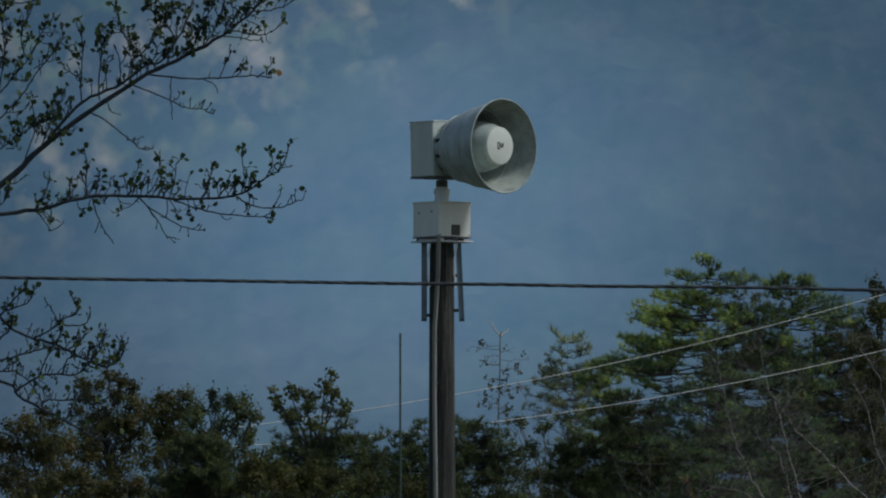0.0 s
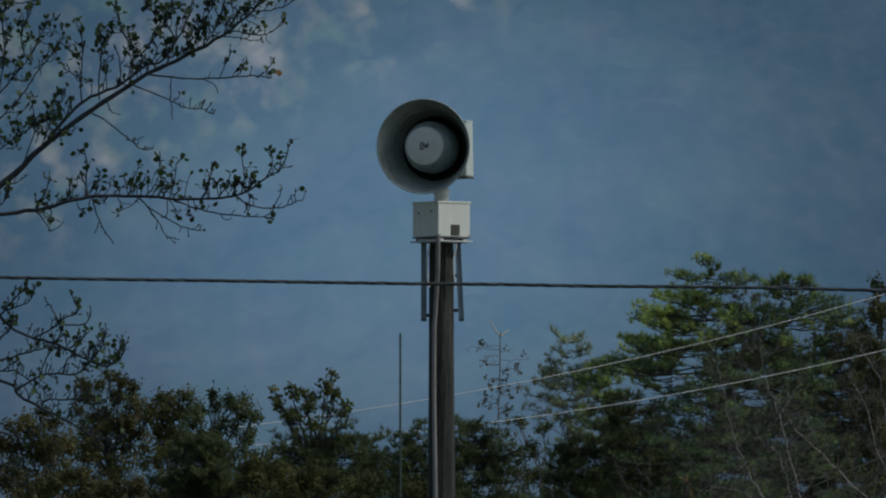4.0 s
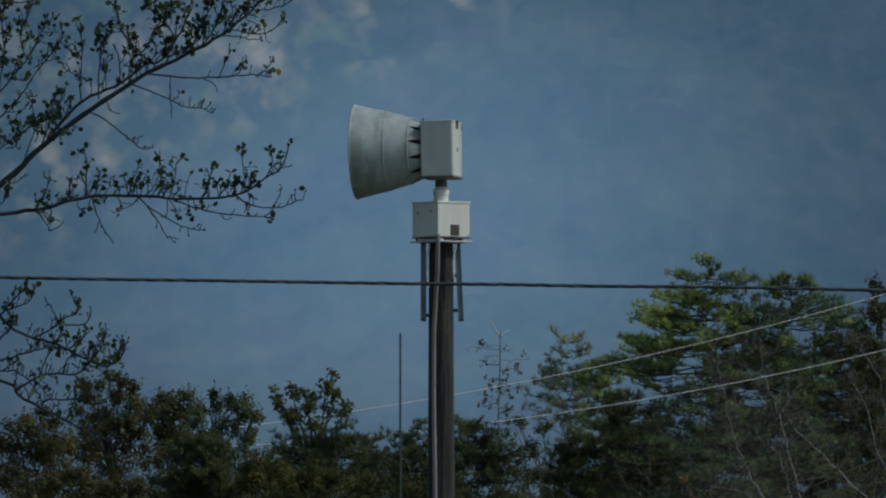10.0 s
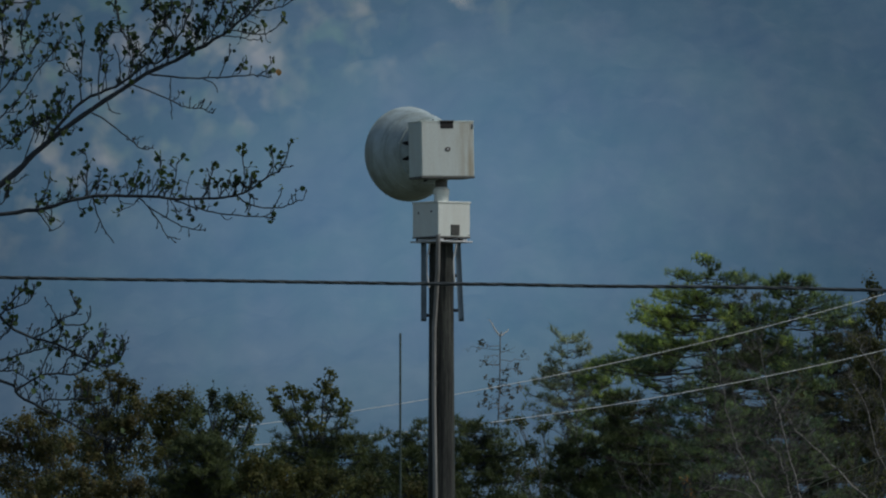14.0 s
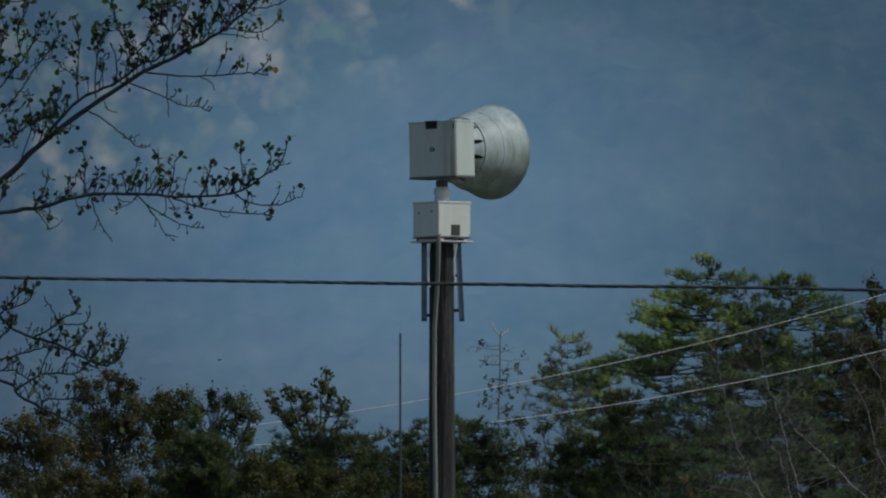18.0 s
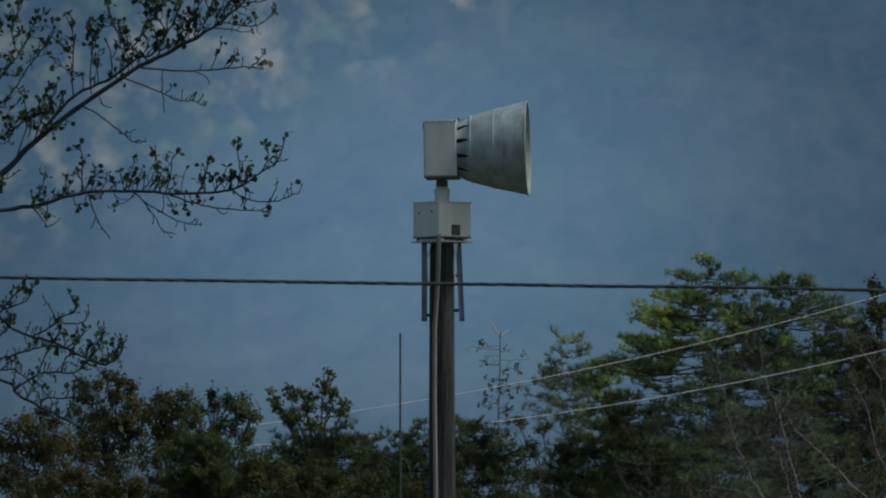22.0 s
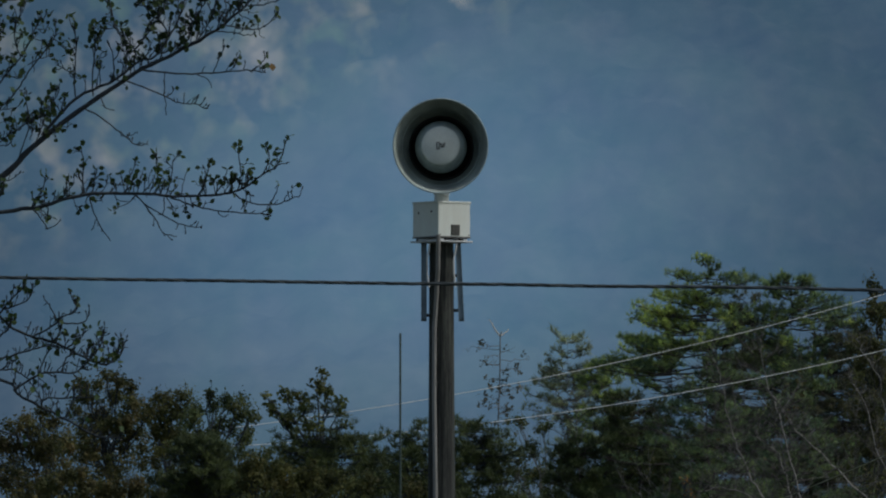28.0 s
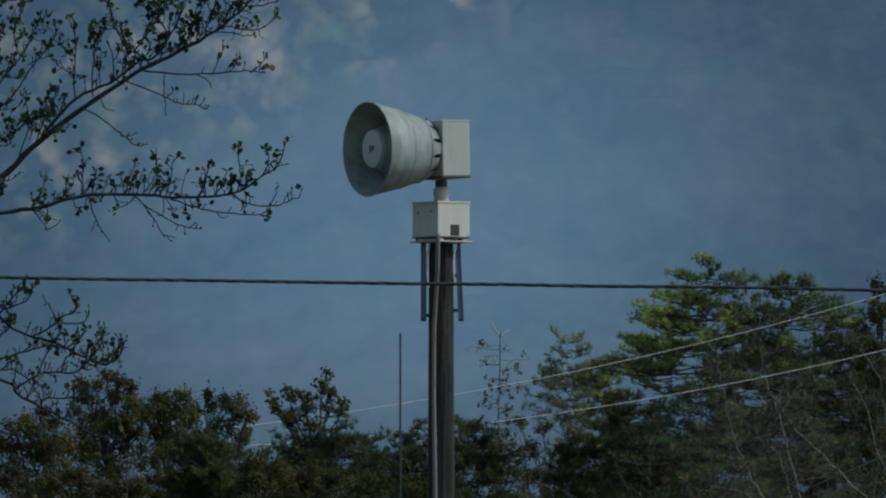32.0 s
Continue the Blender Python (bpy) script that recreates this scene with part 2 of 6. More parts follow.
# ---- mesh tools ----
class Shape:
    """Vertices and faces of one mesh part."""

    def __init__(self):
        self.v, self.f = [], []

    def add(self, verts, faces):
        o = len(self.v)
        self.v.extend(tuple(p) for p in verts)
        self.f.extend(tuple(i + o for i in f) for f in faces)
        return self

    def tube(self, pts, radii, n=7, caps=True):
        pts = [Vector(p) for p in pts]
        if not hasattr(radii, "__len__"):
            radii = [radii] * len(pts)
        ring, side = [], None
        for i, p in enumerate(pts):
            d = (pts[min(i + 1, len(pts) - 1)] - pts[max(i - 1, 0)]).normalized()
            if side is None:
                side = d.orthogonal().normalized()
            side = (side - d * side.dot(d)).normalized()
            up = d.cross(side)
            for k in range(n):
                a = 2 * math.pi * k / n
                ring.append(p + (side * math.cos(a) + up * math.sin(a)) * radii[i])
        faces = [(i * n + k, i * n + (k + 1) % n, (i + 1) * n + (k + 1) % n, (i + 1) * n + k)
                 for i in range(len(pts) - 1) for k in range(n)]
        if caps:
            faces += [tuple(range(n))[::-1], tuple((len(pts) - 1) * n + k for k in range(n))]
        return self.add(ring, faces)

    def lathe(self, profile, m=Matrix(), n=64, closed=False):
        """Turn a profile of (radius, height) round the z axis of m."""
        vs = [m @ Vector((r * math.cos(2 * math.pi * k / n), r * math.sin(2 * math.pi * k / n), h))
              for r, h in profile for k in range(n)]
        c = len(profile)
        fs = [(i * n + k, i * n + (k + 1) % n, ((i + 1) % c) * n + (k + 1) % n, ((i + 1) % c) * n + k)
              for i in range(c if closed else c - 1) for k in range(n)]
        return self.add(vs, fs)

    def box(self, size, m=Matrix(), bevel=0.0, segs=2):
        bm = bmesh.new()
        bmesh.ops.create_cube(bm, size=1.0, matrix=Matrix.Diagonal((*size, 1)))
        if bevel:
            bmesh.ops.bevel(bm, geom=bm.edges[:], offset=bevel, segments=segs, affect="EDGES", profile=0.5)
        bm.verts.index_update()
        vs, fs = [m @ v.co for v in bm.verts], [tuple(v.index for v in f.verts) for f in bm.faces]
        bm.free()
        return self.add(vs, fs)


def mesh_of(name, shape, material, smooth=None):
    me = bpy.data.meshes.new(name)
    me.from_pydata(shape.v, [], shape.f)
    me.materials.append(material)
    if smooth:
        me.shade_smooth()
        me.set_sharp_from_angle(angle=radians(smooth))
    return me


def part(name, shape, material, parent, label="", smooth=None, m=None, kind=""):
    ob = new(name, mesh_of(name, shape, material, smooth))
    ob.parent = parent
    if m is not None:
        ob.matrix_local = m
    return tagged(ob, label, kind=kind)


def thing(name, m, label, category, group=""):
    ob = new(name)
    ob.matrix_world = m
    return tagged(ob, label, category, group)


def cloud_mesh(name, v, faces_per, count, material):
    """Many small alike pieces: v holds count times the corners of one piece, faces_per its faces."""
    k = len(v) // count
    f = (np.asarray(faces_per)[None] + (np.arange(count) * k)[:, None, None]).reshape(-1, len(faces_per[0]))
    me = bpy.data.meshes.new(name)
    me.from_pydata(v.tolist(), [], f.tolist())
    me.materials.append(material)
    return me


def bases(rng, n, up=0.0):
    """n random pairs of directions at right angles."""
    a = rng.normal(size=(n, 3))
    a[:, 2] += up
    a /= np.linalg.norm(a, axis=1)[:, None]
    b = np.cross(a, rng.normal(size=(n, 3)))
    b /= np.linalg.norm(b, axis=1)[:, None]
    return a, b, np.cross(a, b)


def leaf_cloud(name, pos, face, size, rng, material, wide=1.0):
    """Small bent leaves at pos; face: the way that each roughly faces, or None."""
    n = len(pos)
    a, b, c = bases(rng, n)
    if face is not None:
        c = face / np.linalg.norm(face, axis=1)[:, None] + rng.normal(size=(n, 3)) * 0.3
        c /= np.linalg.norm(c, axis=1)[:, None]
        b = np.cross(c, a)
        b /= np.linalg.norm(b, axis=1)[:, None]
        a = np.cross(b, c)
    b = b * wide
    s = (size * rng.uniform(0.65, 1.3, n))[:, None]
    v = np.stack([pos, pos + s * (0.35 * a + 0.3 * b + 0.06 * c), pos + s * (0.72 * a + 0.24 * b + 0.05 * c),
                  pos + s * a, pos + s * (0.68 * a - 0.27 * b + 0.06 * c), pos + s * (0.3 * a - 0.28 * b + 0.05 * c)], 1).reshape(-1, 3)
    return cloud_mesh(name, v, [(0, 1, 2, 3), (0, 3, 4, 5)], n, material)


def tuft_cloud(name, pos, size, rng, material, needles=16, up=0.9):
    n = len(pos) * needles
    p = np.repeat(pos, needles, 0)
    base = np.repeat(rng.normal(size=(len(pos), 3)) * 0.5 + (0, 0, up), needles, 0)
    d = base + rng.normal(size=(n, 3)) * 0.8
    d /= np.linalg.norm(d, axis=1)[:, None]
    w = np.cross(d, rng.normal(size=(n, 3)))
    w /= np.linalg.norm(w, axis=1)[:, None]
    s = (size * rng.uniform(0.6, 1.2, n))[:, None]
    v = np.stack([p - w * s * 0.06, p + w * s * 0.06, p + d * s + w * s * 0.02, p + d * s - w * s * 0.02], 1).reshape(-1, 3)
    return cloud_mesh(name, v, [(0, 1, 2, 3)], n, material)


# ---- ground and distance ----
def ground_height(y):
    rise = max(0.0, y - 2700.0)
    return 0.45 * rise if rise < 1600 else 720.0 + 0.05 * (rise - 1600)


def make_ground():
    s = Shape()
    xs = [-4600, -2500, -1200, -500, -200, -80, -30, 0, 30, 80, 200, 500, 1200, 2500, 4600]
    ys = [-4600, -2000, -800, -300, -100, 0, 50, 100, 150, 200, 250, 300, 350, 450, 700, 1200, 2000, 2650, 2700]
    s.add([(x, y, 0.0) for y in ys for x in xs],
          [(j * 15 + i, j * 15 + i + 1, j * 15 + 16 + i, j * 15 + 15 + i) for j in range(len(ys) - 1) for i in range(14)])
    g = new("ground", mesh_of("ground", s, GROUND))
    tagged(g, "flat autumn grassland running out to the wooded mountain", "ground", kind="structure")
    s = Shape()
    nx, ny = 60, 50
    for j in range(ny + 1):
        for i in range(nx + 1):
            x, y = -4600 + 9200 * i / nx, 2700 + 1900 * j / ny
            dip = noise.fractal(Vector((x * 0.002, y * 0.002, 3.0)), 1.0, 2.0, 4)
            s.v.append((x, y, ground_height(y) + dip * min(60.0, 0.1 * (y - 2700))))
    s.f = [(j * (nx + 1) + i, j * (nx + 1) + i + 1, (j + 1) * (nx + 1) + i + 1, (j + 1) * (nx + 1) + i)
           for j in range(ny) for i in range(nx)]
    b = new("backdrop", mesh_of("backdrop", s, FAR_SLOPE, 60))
    tagged(b, "mountainside covered with autumn woods, blue haze put on as a glow", "mountain", kind="structure")


def make_far_woods():
    """The lumpy canopy of crowns over the slope."""
    s = Shape()
    nx, ny = 210, 330
    for j in range(ny + 1):
        for i in range(nx + 1):
            x, y = -76 + 152 * i / nx, 2855 + 265 * j / ny
            dip = noise.fractal(Vector((x * 0.002, y * 0.002, 3.0)), 1.0, 2.0, 4)
            crowns = 0.9 * noise.noise(Vector((x * 0.16, y * 0.08, 1.0))) + 0.35 * noise.noise(Vector((x * 0.45, y * 0.2, 5.0)))
            s.v.append((x, y, ground_height(y) + dip * min(60.0, 0.1 * (y - 2700)) + 4.0 - 2.2 * crowns))
    s.f = [(j * (nx + 1) + i, j * (nx + 1) + i + 1, (j + 1) * (nx + 1) + i + 1, (j + 1) * (nx + 1) + i)
           for j in range(ny) for i in range(nx)]
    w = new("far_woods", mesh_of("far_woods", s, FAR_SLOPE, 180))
    tagged(w, "far woods with paler turning crowns, sunlight and blue haze put into the surface", "woods", kind="stuff")


# ---- the siren and its mast ----
U = 0.0052
MAST = (-0.0135, 220.0, 0.0)
HUB_Z = 11.808
PLATE_Z = HUB_Z - 163.5 * U
BOX_TURN = 38.7


def make_mast():
    pole = thing("utility_pole", pose(*MAST), "tall weathered brown wooden pole carrying a siren", "pole")
    s = Shape()
    zs = [-0.5 + i * (PLATE_Z + 0.5 - 0.015) / 24 for i in range(25)]
    n = 20
    for z in zs:
        r = 0.112 + 0.006 * (PLATE_Z - z)
        for k in range(n):
            a = 2 * math.pi * k / n
            rr = r * (1 + 0.03 * noise.noise(Vector((2.5 * math.cos(a), 2.5 * math.sin(a), z * 0.35))))
            s.v.append((rr * math.cos(a), rr * math.sin(a), z))
    s.f = [(i * n + k, i * n + (k + 1) % n, (i + 1) * n + (k + 1) % n, (i + 1) * n + k) for i in range(24) for k in range(n)]
    s.f.append(tuple(24 * n + k for k in range(n)))
    part("shaft", s, POLE_WOOD, pole, smooth=40)
    top = PLATE_Z
    front = -0.128
    s = Shape().tube([(-0.030, -0.302, top + 0.055), (-0.030, -0.302, top - 0.06), (-0.034, -0.24, top - 0.28), (-0.05, front - 0.02, top - 0.55), (-0.066, front, top - 0.8),
                      (-0.068, front, top - 1.4), (-0.055, front - 0.005, top - 2.4), (-0.05, front - 0.02, top - 5), (-0.05, front - 0.05, 0)], 0.021, 10)
    conduit = part("conduit", s, CONDUIT, pole, "grey plastic conduit down the pole", 50)
    for z in (top - 0.9, top - 1.3, top - 2.1, top - 3.4):
        part("strap", Shape().box((0.046, 0.010, 0.014), pose(-0.06, front - 0.016, z), 0.003), CONDUIT, conduit)
    for sx, lean, stubs in ((-1, 0.0, (0.37, 0.675)), (1, 0.032, (0.31, 0.63))):
        s = Shape()
        x0 = sx * 0.157 + (-0.005 if sx < 0 else -0.005)
        h = 0.725
        for dx in (-0.022, 0.022):
            s.box((0.008, 0.05, h), pose(x0 + dx + lean / 2, -0.02, top - h / 2 - 0.005, 0, -math.degrees(math.atan2(lean, h)), 0), 0.002)
        s.box((0.046, 0.008, h), pose(x0 + lean / 2, 0.006, top - h / 2 - 0.005, 0, -math.degrees(math.atan2(lean, h)), 0), 0.002)
        s.box((0.046, 0.006, h - 0.03), pose(x0 + lean / 2, -0.036, top - h / 2 - 0.005, 0, -math.degrees(math.atan2(lean, h)), 0), 0.002)
        bar = part("support_bar", s, BRACKET, pole, "dull blue-grey steel channel")
        for dz in stubs:
            xb = x0 + lean * dz / h
            part("bolt", Shape().tube([(sx * 0.085, -0.02, top - dz), (xb, -0.02, top - dz)], 0.015, 8), BLACK_METAL, bar)
    for x, y in ((-0.127, -0.125), (0.118, -0.125)):
        s = Shape().tube([(x + 0.02, y, top - 0.01), (x + 0.015, y, top - 0.06), (x - 0.006, y - 0.01, top - 0.16), (x - 0.004, y, top - 0.30), (x + 0.012, y, top - 0.42)], 0.008, 6)
        part("cable", s, WHITE_CABLE, pole, "thin white cable looping below the plate", 60)
    return pole


def make_siren():
    si = thing("warning_siren", pose(MAST[0], MAST[1], PLATE_Z), "cream rotating warning siren with a round horn on a pole", "siren")
    face = pose(0, 0, 0, 0, 0, BOX_TURN)        # local -y faces the viewer's right
    plate = part("base_plate", Shape().box((79 * U, 79 * U, 0.014), face @ pose(0, 0, 0), 0.003), GALV, si, "thin galvanised mounting plate")
    for sx in (-1, 1):
        for sy in (-1, 1):
            for q in (0.0, 14.0):
                part("bolt", Shape().tube([(0, 0, 0.006), (0, 0, 0.034)], 0.011, 6), BLACK_METAL, plate,
                     m=face @ pose(sx * (30 - q) * U, sy * 31 * U, 0))
    for sx in (-1, 1):
        part("rail", Shape().box((8 * U, 70 * U, 0.02), face @ pose(sx * 26 * U, 0, 0.017), 0.002), GALV, plate)
    w, h = 72.5 * U, 62.3 * U
    z0 = 0.036
    cb = part("gear_housing", Shape().box((w, w, h), face @ pose(0, 0, z0 + h / 2), 0.006), CREAM, si, "cream painted steel housing")
    part("lid", Shape().box((w + 0.012, w + 0.012, 0.018), face @ pose(0, 0, z0 + h), 0.004), CREAM, cb)
    # a dark strip painted in for the thin shadow gap under the housing
    part("shadow_strip", Shape().box((w + 0.006, w + 0.006, 0.014), face @ pose(0, 0, z0 + 0.004), 0.003), VENT, cb, "dark strip for the shadow gap under the housing")
    vf = face @ pose(2 * U, -w / 2 - 0.003, z0 + 13.5 * U)
    vent = part("vent", Shape().box((19 * U, 0.008, 19 * U), vf, 0.002), VENT, cb, "small grey vent grille")
    for i in range(6):
        part("slat", Shape().box((17 * U, 0.006, 1.5 * U), vf @ pose(0, -0.005, (i - 2.5) * 3 * U, 25, 0, 0), 0.001), VENT, vent)
    for dy, dz in ((-19, 44), (17.5, 46)):
        part("screw", Shape().tube([(0, 0, 0), (-0.008, 0, 0)], 0.009, 8), BLACK_METAL, cb, m=face @ pose(-w / 2, -dy * U, z0 + dz * U))
    for sx in (-1, 1):
        part("rivet", Shape().tube([(0, 0, 0), (0, -0.006, 0)], 0.006, 8), BLACK_METAL, cb, m=face @ pose(sx * 33 * U, -w / 2, z0 + 5 * U))
    zn = z0 + h + 0.012
    neck = part("neck", Shape().lathe([(0.0, zn), (13 * U, zn), (13 * U, zn + 10 * U), (12.1 * U, zn + 10.5 * U), (12.1 * U, zn + 11.5 * U), (14.2 * U, zn + 12 * U), (14.2 * U, zn + 22 * U),
                                       (12 * U, zn + 23.5 * U), (10.3 * U, zn + 24 * U), (10.3 * U, zn + 29 * U)], n=32), CREAM, si, "cream round neck", 35)
    # the collar's dark colour holds the shadow at the top of the neck
    part("collar", Shape().lathe([(10.6 * U, zn + 26 * U), (10.6 * U, zn + 36 * U), (9 * U, zn + 38 * U), (0, zn + 38 * U)], n=28), VENT, neck, "collar coloured dark for the shadow at the top of the neck", 35)

    # the turning head: its own frame has its origin on the axle at the height of the horn's middle; the horn looks along -y
    bw, bd, bh = 101 * U, 57 * U, 98 * U
    head = part("rotor_housing", Shape().box((bw, bd, bh), bevel=0.008), ROTOR_PAINT, si, "pale grey-cream box that turns with the horn")
    part("top_cover", Shape().box((bw + 0.012, bd + 0.012, 0.014), pose(0, 0, bh / 2), 0.004), ROTOR_PAINT, head)
    # dark strip added for the box's dark bottom edge; the box has no rim
    part("bottom_strip", Shape().box((bw + 0.010, bd + 0.010, 0.018), pose(0, 0, -bh / 2 - 0.004), 0.004), VENT, head, "dark strip along the bottom edge")
    for sx in (-1, 1):
        part("side_panel", Shape().box((0.006, bd - 0.012, bh - 0.018), pose(sx * (bw / 2 + 0.001), 0, 0), 0.002), ROTOR_PAINT, head)
    back = part("back_panel", Shape().box((bw - 0.012, 0.006, bh - 0.018), pose(0, bd / 2 + 0.001, 0), 0.002), RUSTY_PANEL, head, "pale panel with brown rust runs down one edge")
    part("vent_opening", Shape().box((25 * U, 0.008, 13 * U), pose(1 * U, bd / 2 + 0.003, 43 * U), 0.002), HOLLOW_SHADE, back, "near-black plate for the shade in a rectangular vent")
    part("vent_hood", Shape().box((27 * U, 0.02, 1.6 * U), pose(1 * U, bd / 2 + 0.008, 50 * U), 0.002), VENT, back)
    for k, (sz, dy) in enumerate(((5.2, 0.004), (2.4, 0.0056))):
        part("badge", Shape().lathe([(0, 0), (sz * U, 0), (sz * U, 0.004), (0, 0.004)], pose(0, bd / 2 + dy, 0, -90, 0, 0) @ Matrix.Diagonal((1.0, 0.72, 1, 1)), 20),
             (BLACK_METAL, GALV)[k], back, "small oval maker's badge" if k == 0 else "")
    part("hinge", Shape().box((2.5 * U, 0.01, 8 * U), pose(-bw / 2 + 3 * U, bd / 2 + 0.006, 40 * U), 0.002), BLACK_METAL, back)
    part("lifting_eye", Shape().tube([(0, 0, 0), (0, 0, 15 * U)], [2.2 * U, 1.6 * U], 8), BLACK_METAL, head, m=pose(2 * U, -bd / 2 - 2 * U, 41 * U))

    to = Matrix.Rotation(radians(90), 4, "X")  # turns +z to -y: the horn's profile is given along its axis
    lift = pose(0, 0, 1 * U)  # the driver sits a little over the horn's axis
    horn = part("horn", Shape().lathe([(r * U, d * U * 0.99) for r, d in (
        (57.5, 51.5), (59.8, 51.8), (60.2, 53.8), (59.2, 54.4), (61.4, 62), (66, 78), (70.2, 93), (71.0, 93.6), (71.4, 96), (71.1, 96.6), (74.5, 113), (79, 133),
        (83.2, 151.5), (84.0, 152), (84.6, 153.4), (83.8, 154.6), (82.4, 154.4), (81.6, 152))], to, 72),
        HORN_PAINT, head, "large weathered grey-white flared horn", 32)
    part("horn_lining", Shape().lathe([(r * U, d * U * 0.99) for r, d in (
        (81.6, 152), (77.0, 133), (72.8, 113), (69.3, 98), (64.6, 78), (59.8, 62), (55.8, 51.5), (57.5, 51.5))], to, 72),
        LINING, horn, "dull grimy inside of the horn", 32)
    part("seam", Shape().lathe([(r * U, d * U * 0.99) for r, d in ((69.2, 99), (68.0, 98.6), (67.7, 96.6), (68.9, 96))], to, 72), LINING, horn, smooth=40)
    part("throat_lining", Shape().lathe([(r * U, d * U) for r, d in ((45, 28.6), (46, 32), (51, 45), (55.2, 51), (57.8, 56), (54, 57), (48, 44), (40, 35), (0, 33))], to, 48), HOLLOW_SHADE, head, "near-black cone for the shade inside the throat", 35)
    for k in range(12):  # throat fingers with wedge-shaped slots between them
        s = Shape()
        a0 = 2 * math.pi * k / 12
        rows = ((49, 28.7, 0.185), (51, 33, 0.183), (54, 40, 0.195), (56.4, 46, 0.225), (57.8, 52, 0.2615))
        for r, d, half in rows:
            for off in (0.0, -1.2):
                for q in range(5):
                    a = a0 + half * (q - 2) / 2
                    s.v.append(to @ Vector(((r + off) * U * math.cos(a), (r + off) * U * math.sin(a), d * U)))
        for i in range(4):
            for q in range(4):
                b0, b1 = i * 10 + q, (i + 1) * 10 + q
                s.f += [(b0, b0 + 1, b1 + 1, b1), (b0 + 5, b1 + 5, b1 + 6, b0 + 6)]
            for q in (0, 4):
                b0, b1 = i * 10 + q, (i + 1) * 10 + q
                s.f.append((b0, b1, b1 + 5, b0 + 5))
        part("throat_finger", s, HORN_PAINT, horn, smooth=40)
    for k in range(12):
        a = 2 * math.pi * k / 12 + 0.26
        part("rivet", Shape().lathe([(0, 0.008), (0.006, 0.006), (0.008, 0)], n=8), GALV, horn,
             m=to @ pose(59.3 * U * math.cos(a), 59.3 * U * math.sin(a), 57 * U, 0, 90, math.degrees(a)))
    drv = part("driver", Shape().lathe([(r * U, d * U) for r, d in ((38, 36), (44, 50), (45.8, 70), (45.4, 98), (41, 120), (34.6, 136), (32, 136.5), (0, 136.5))], lift @ to, 56),
               HORN_PAINT, head, "pale cone-shaped driver inside the horn", 30)
    part("driver_cap", Shape().lathe([(r * U, d * U) for r, d in ((34.2, 135.6), (34.2, 138), (33.7, 141.5), (33.1, 143.2), (31, 144), (0, 144))], lift @ to, 56), DRIVER_PAINT, drv, "flat pale round cap", 30)
    for x, z, a, b, tilt in ((-6.5, 0, 2.0, 12.5, 0), (-2.2, -0.6, 1.8, 11.0, 4), (-4.4, 5.8, 5.6, 1.8, 0), (-4.0, -5.8, 5.2, 2.2, 0), (1.2, 0.2, 2.2, 9.0, -12), (4.0, 0.2, 2.0, 7.6, 12), (6.8, 1.0, 2.2, 9.0, 12)):
        part("mark", Shape().box((a * U, 0.004, b * U), lift @ pose(x * U, -144.3 * U, z * U, 0, tilt, 0), 0.001), VENT, drv, "dark printed mark")
    return si, head


HEAD_LOCAL = HUB_Z - PLATE_Z


# ---- wires and thin rod ----
def sagging(a, b, sag, n=48):
    a, b = Vector(a), Vector(b)
    return [a.lerp(b, i / n) - Vector((0, 0, 4 * sag * (i / n) * (1 - i / n))) for i in range(n + 1)]


def wire_pole(x, y, z, turn):
    """A plain pole that holds a wire's end, its top a little over the wire."""
    p = thing("utility_pole", pose(x, y, 0, 0, 0, turn), "plain brown wooden pole holding a cable", "pole", "cable poles")
    part("shaft", Shape().tube([(0, 0.13, -0.3), (0, 0.13, z * 0.5), (0, 0.13, z + 0.6)], [0.15, 0.13, 0.11], 14), POLE_WOOD, p, smooth=50)
    part("hook", Shape().tube([(0, 0.1, z + 0.02), (0, 0, z + 0.005), (0, -0.02, z - 0.01)], 0.012, 8), GALV, p)


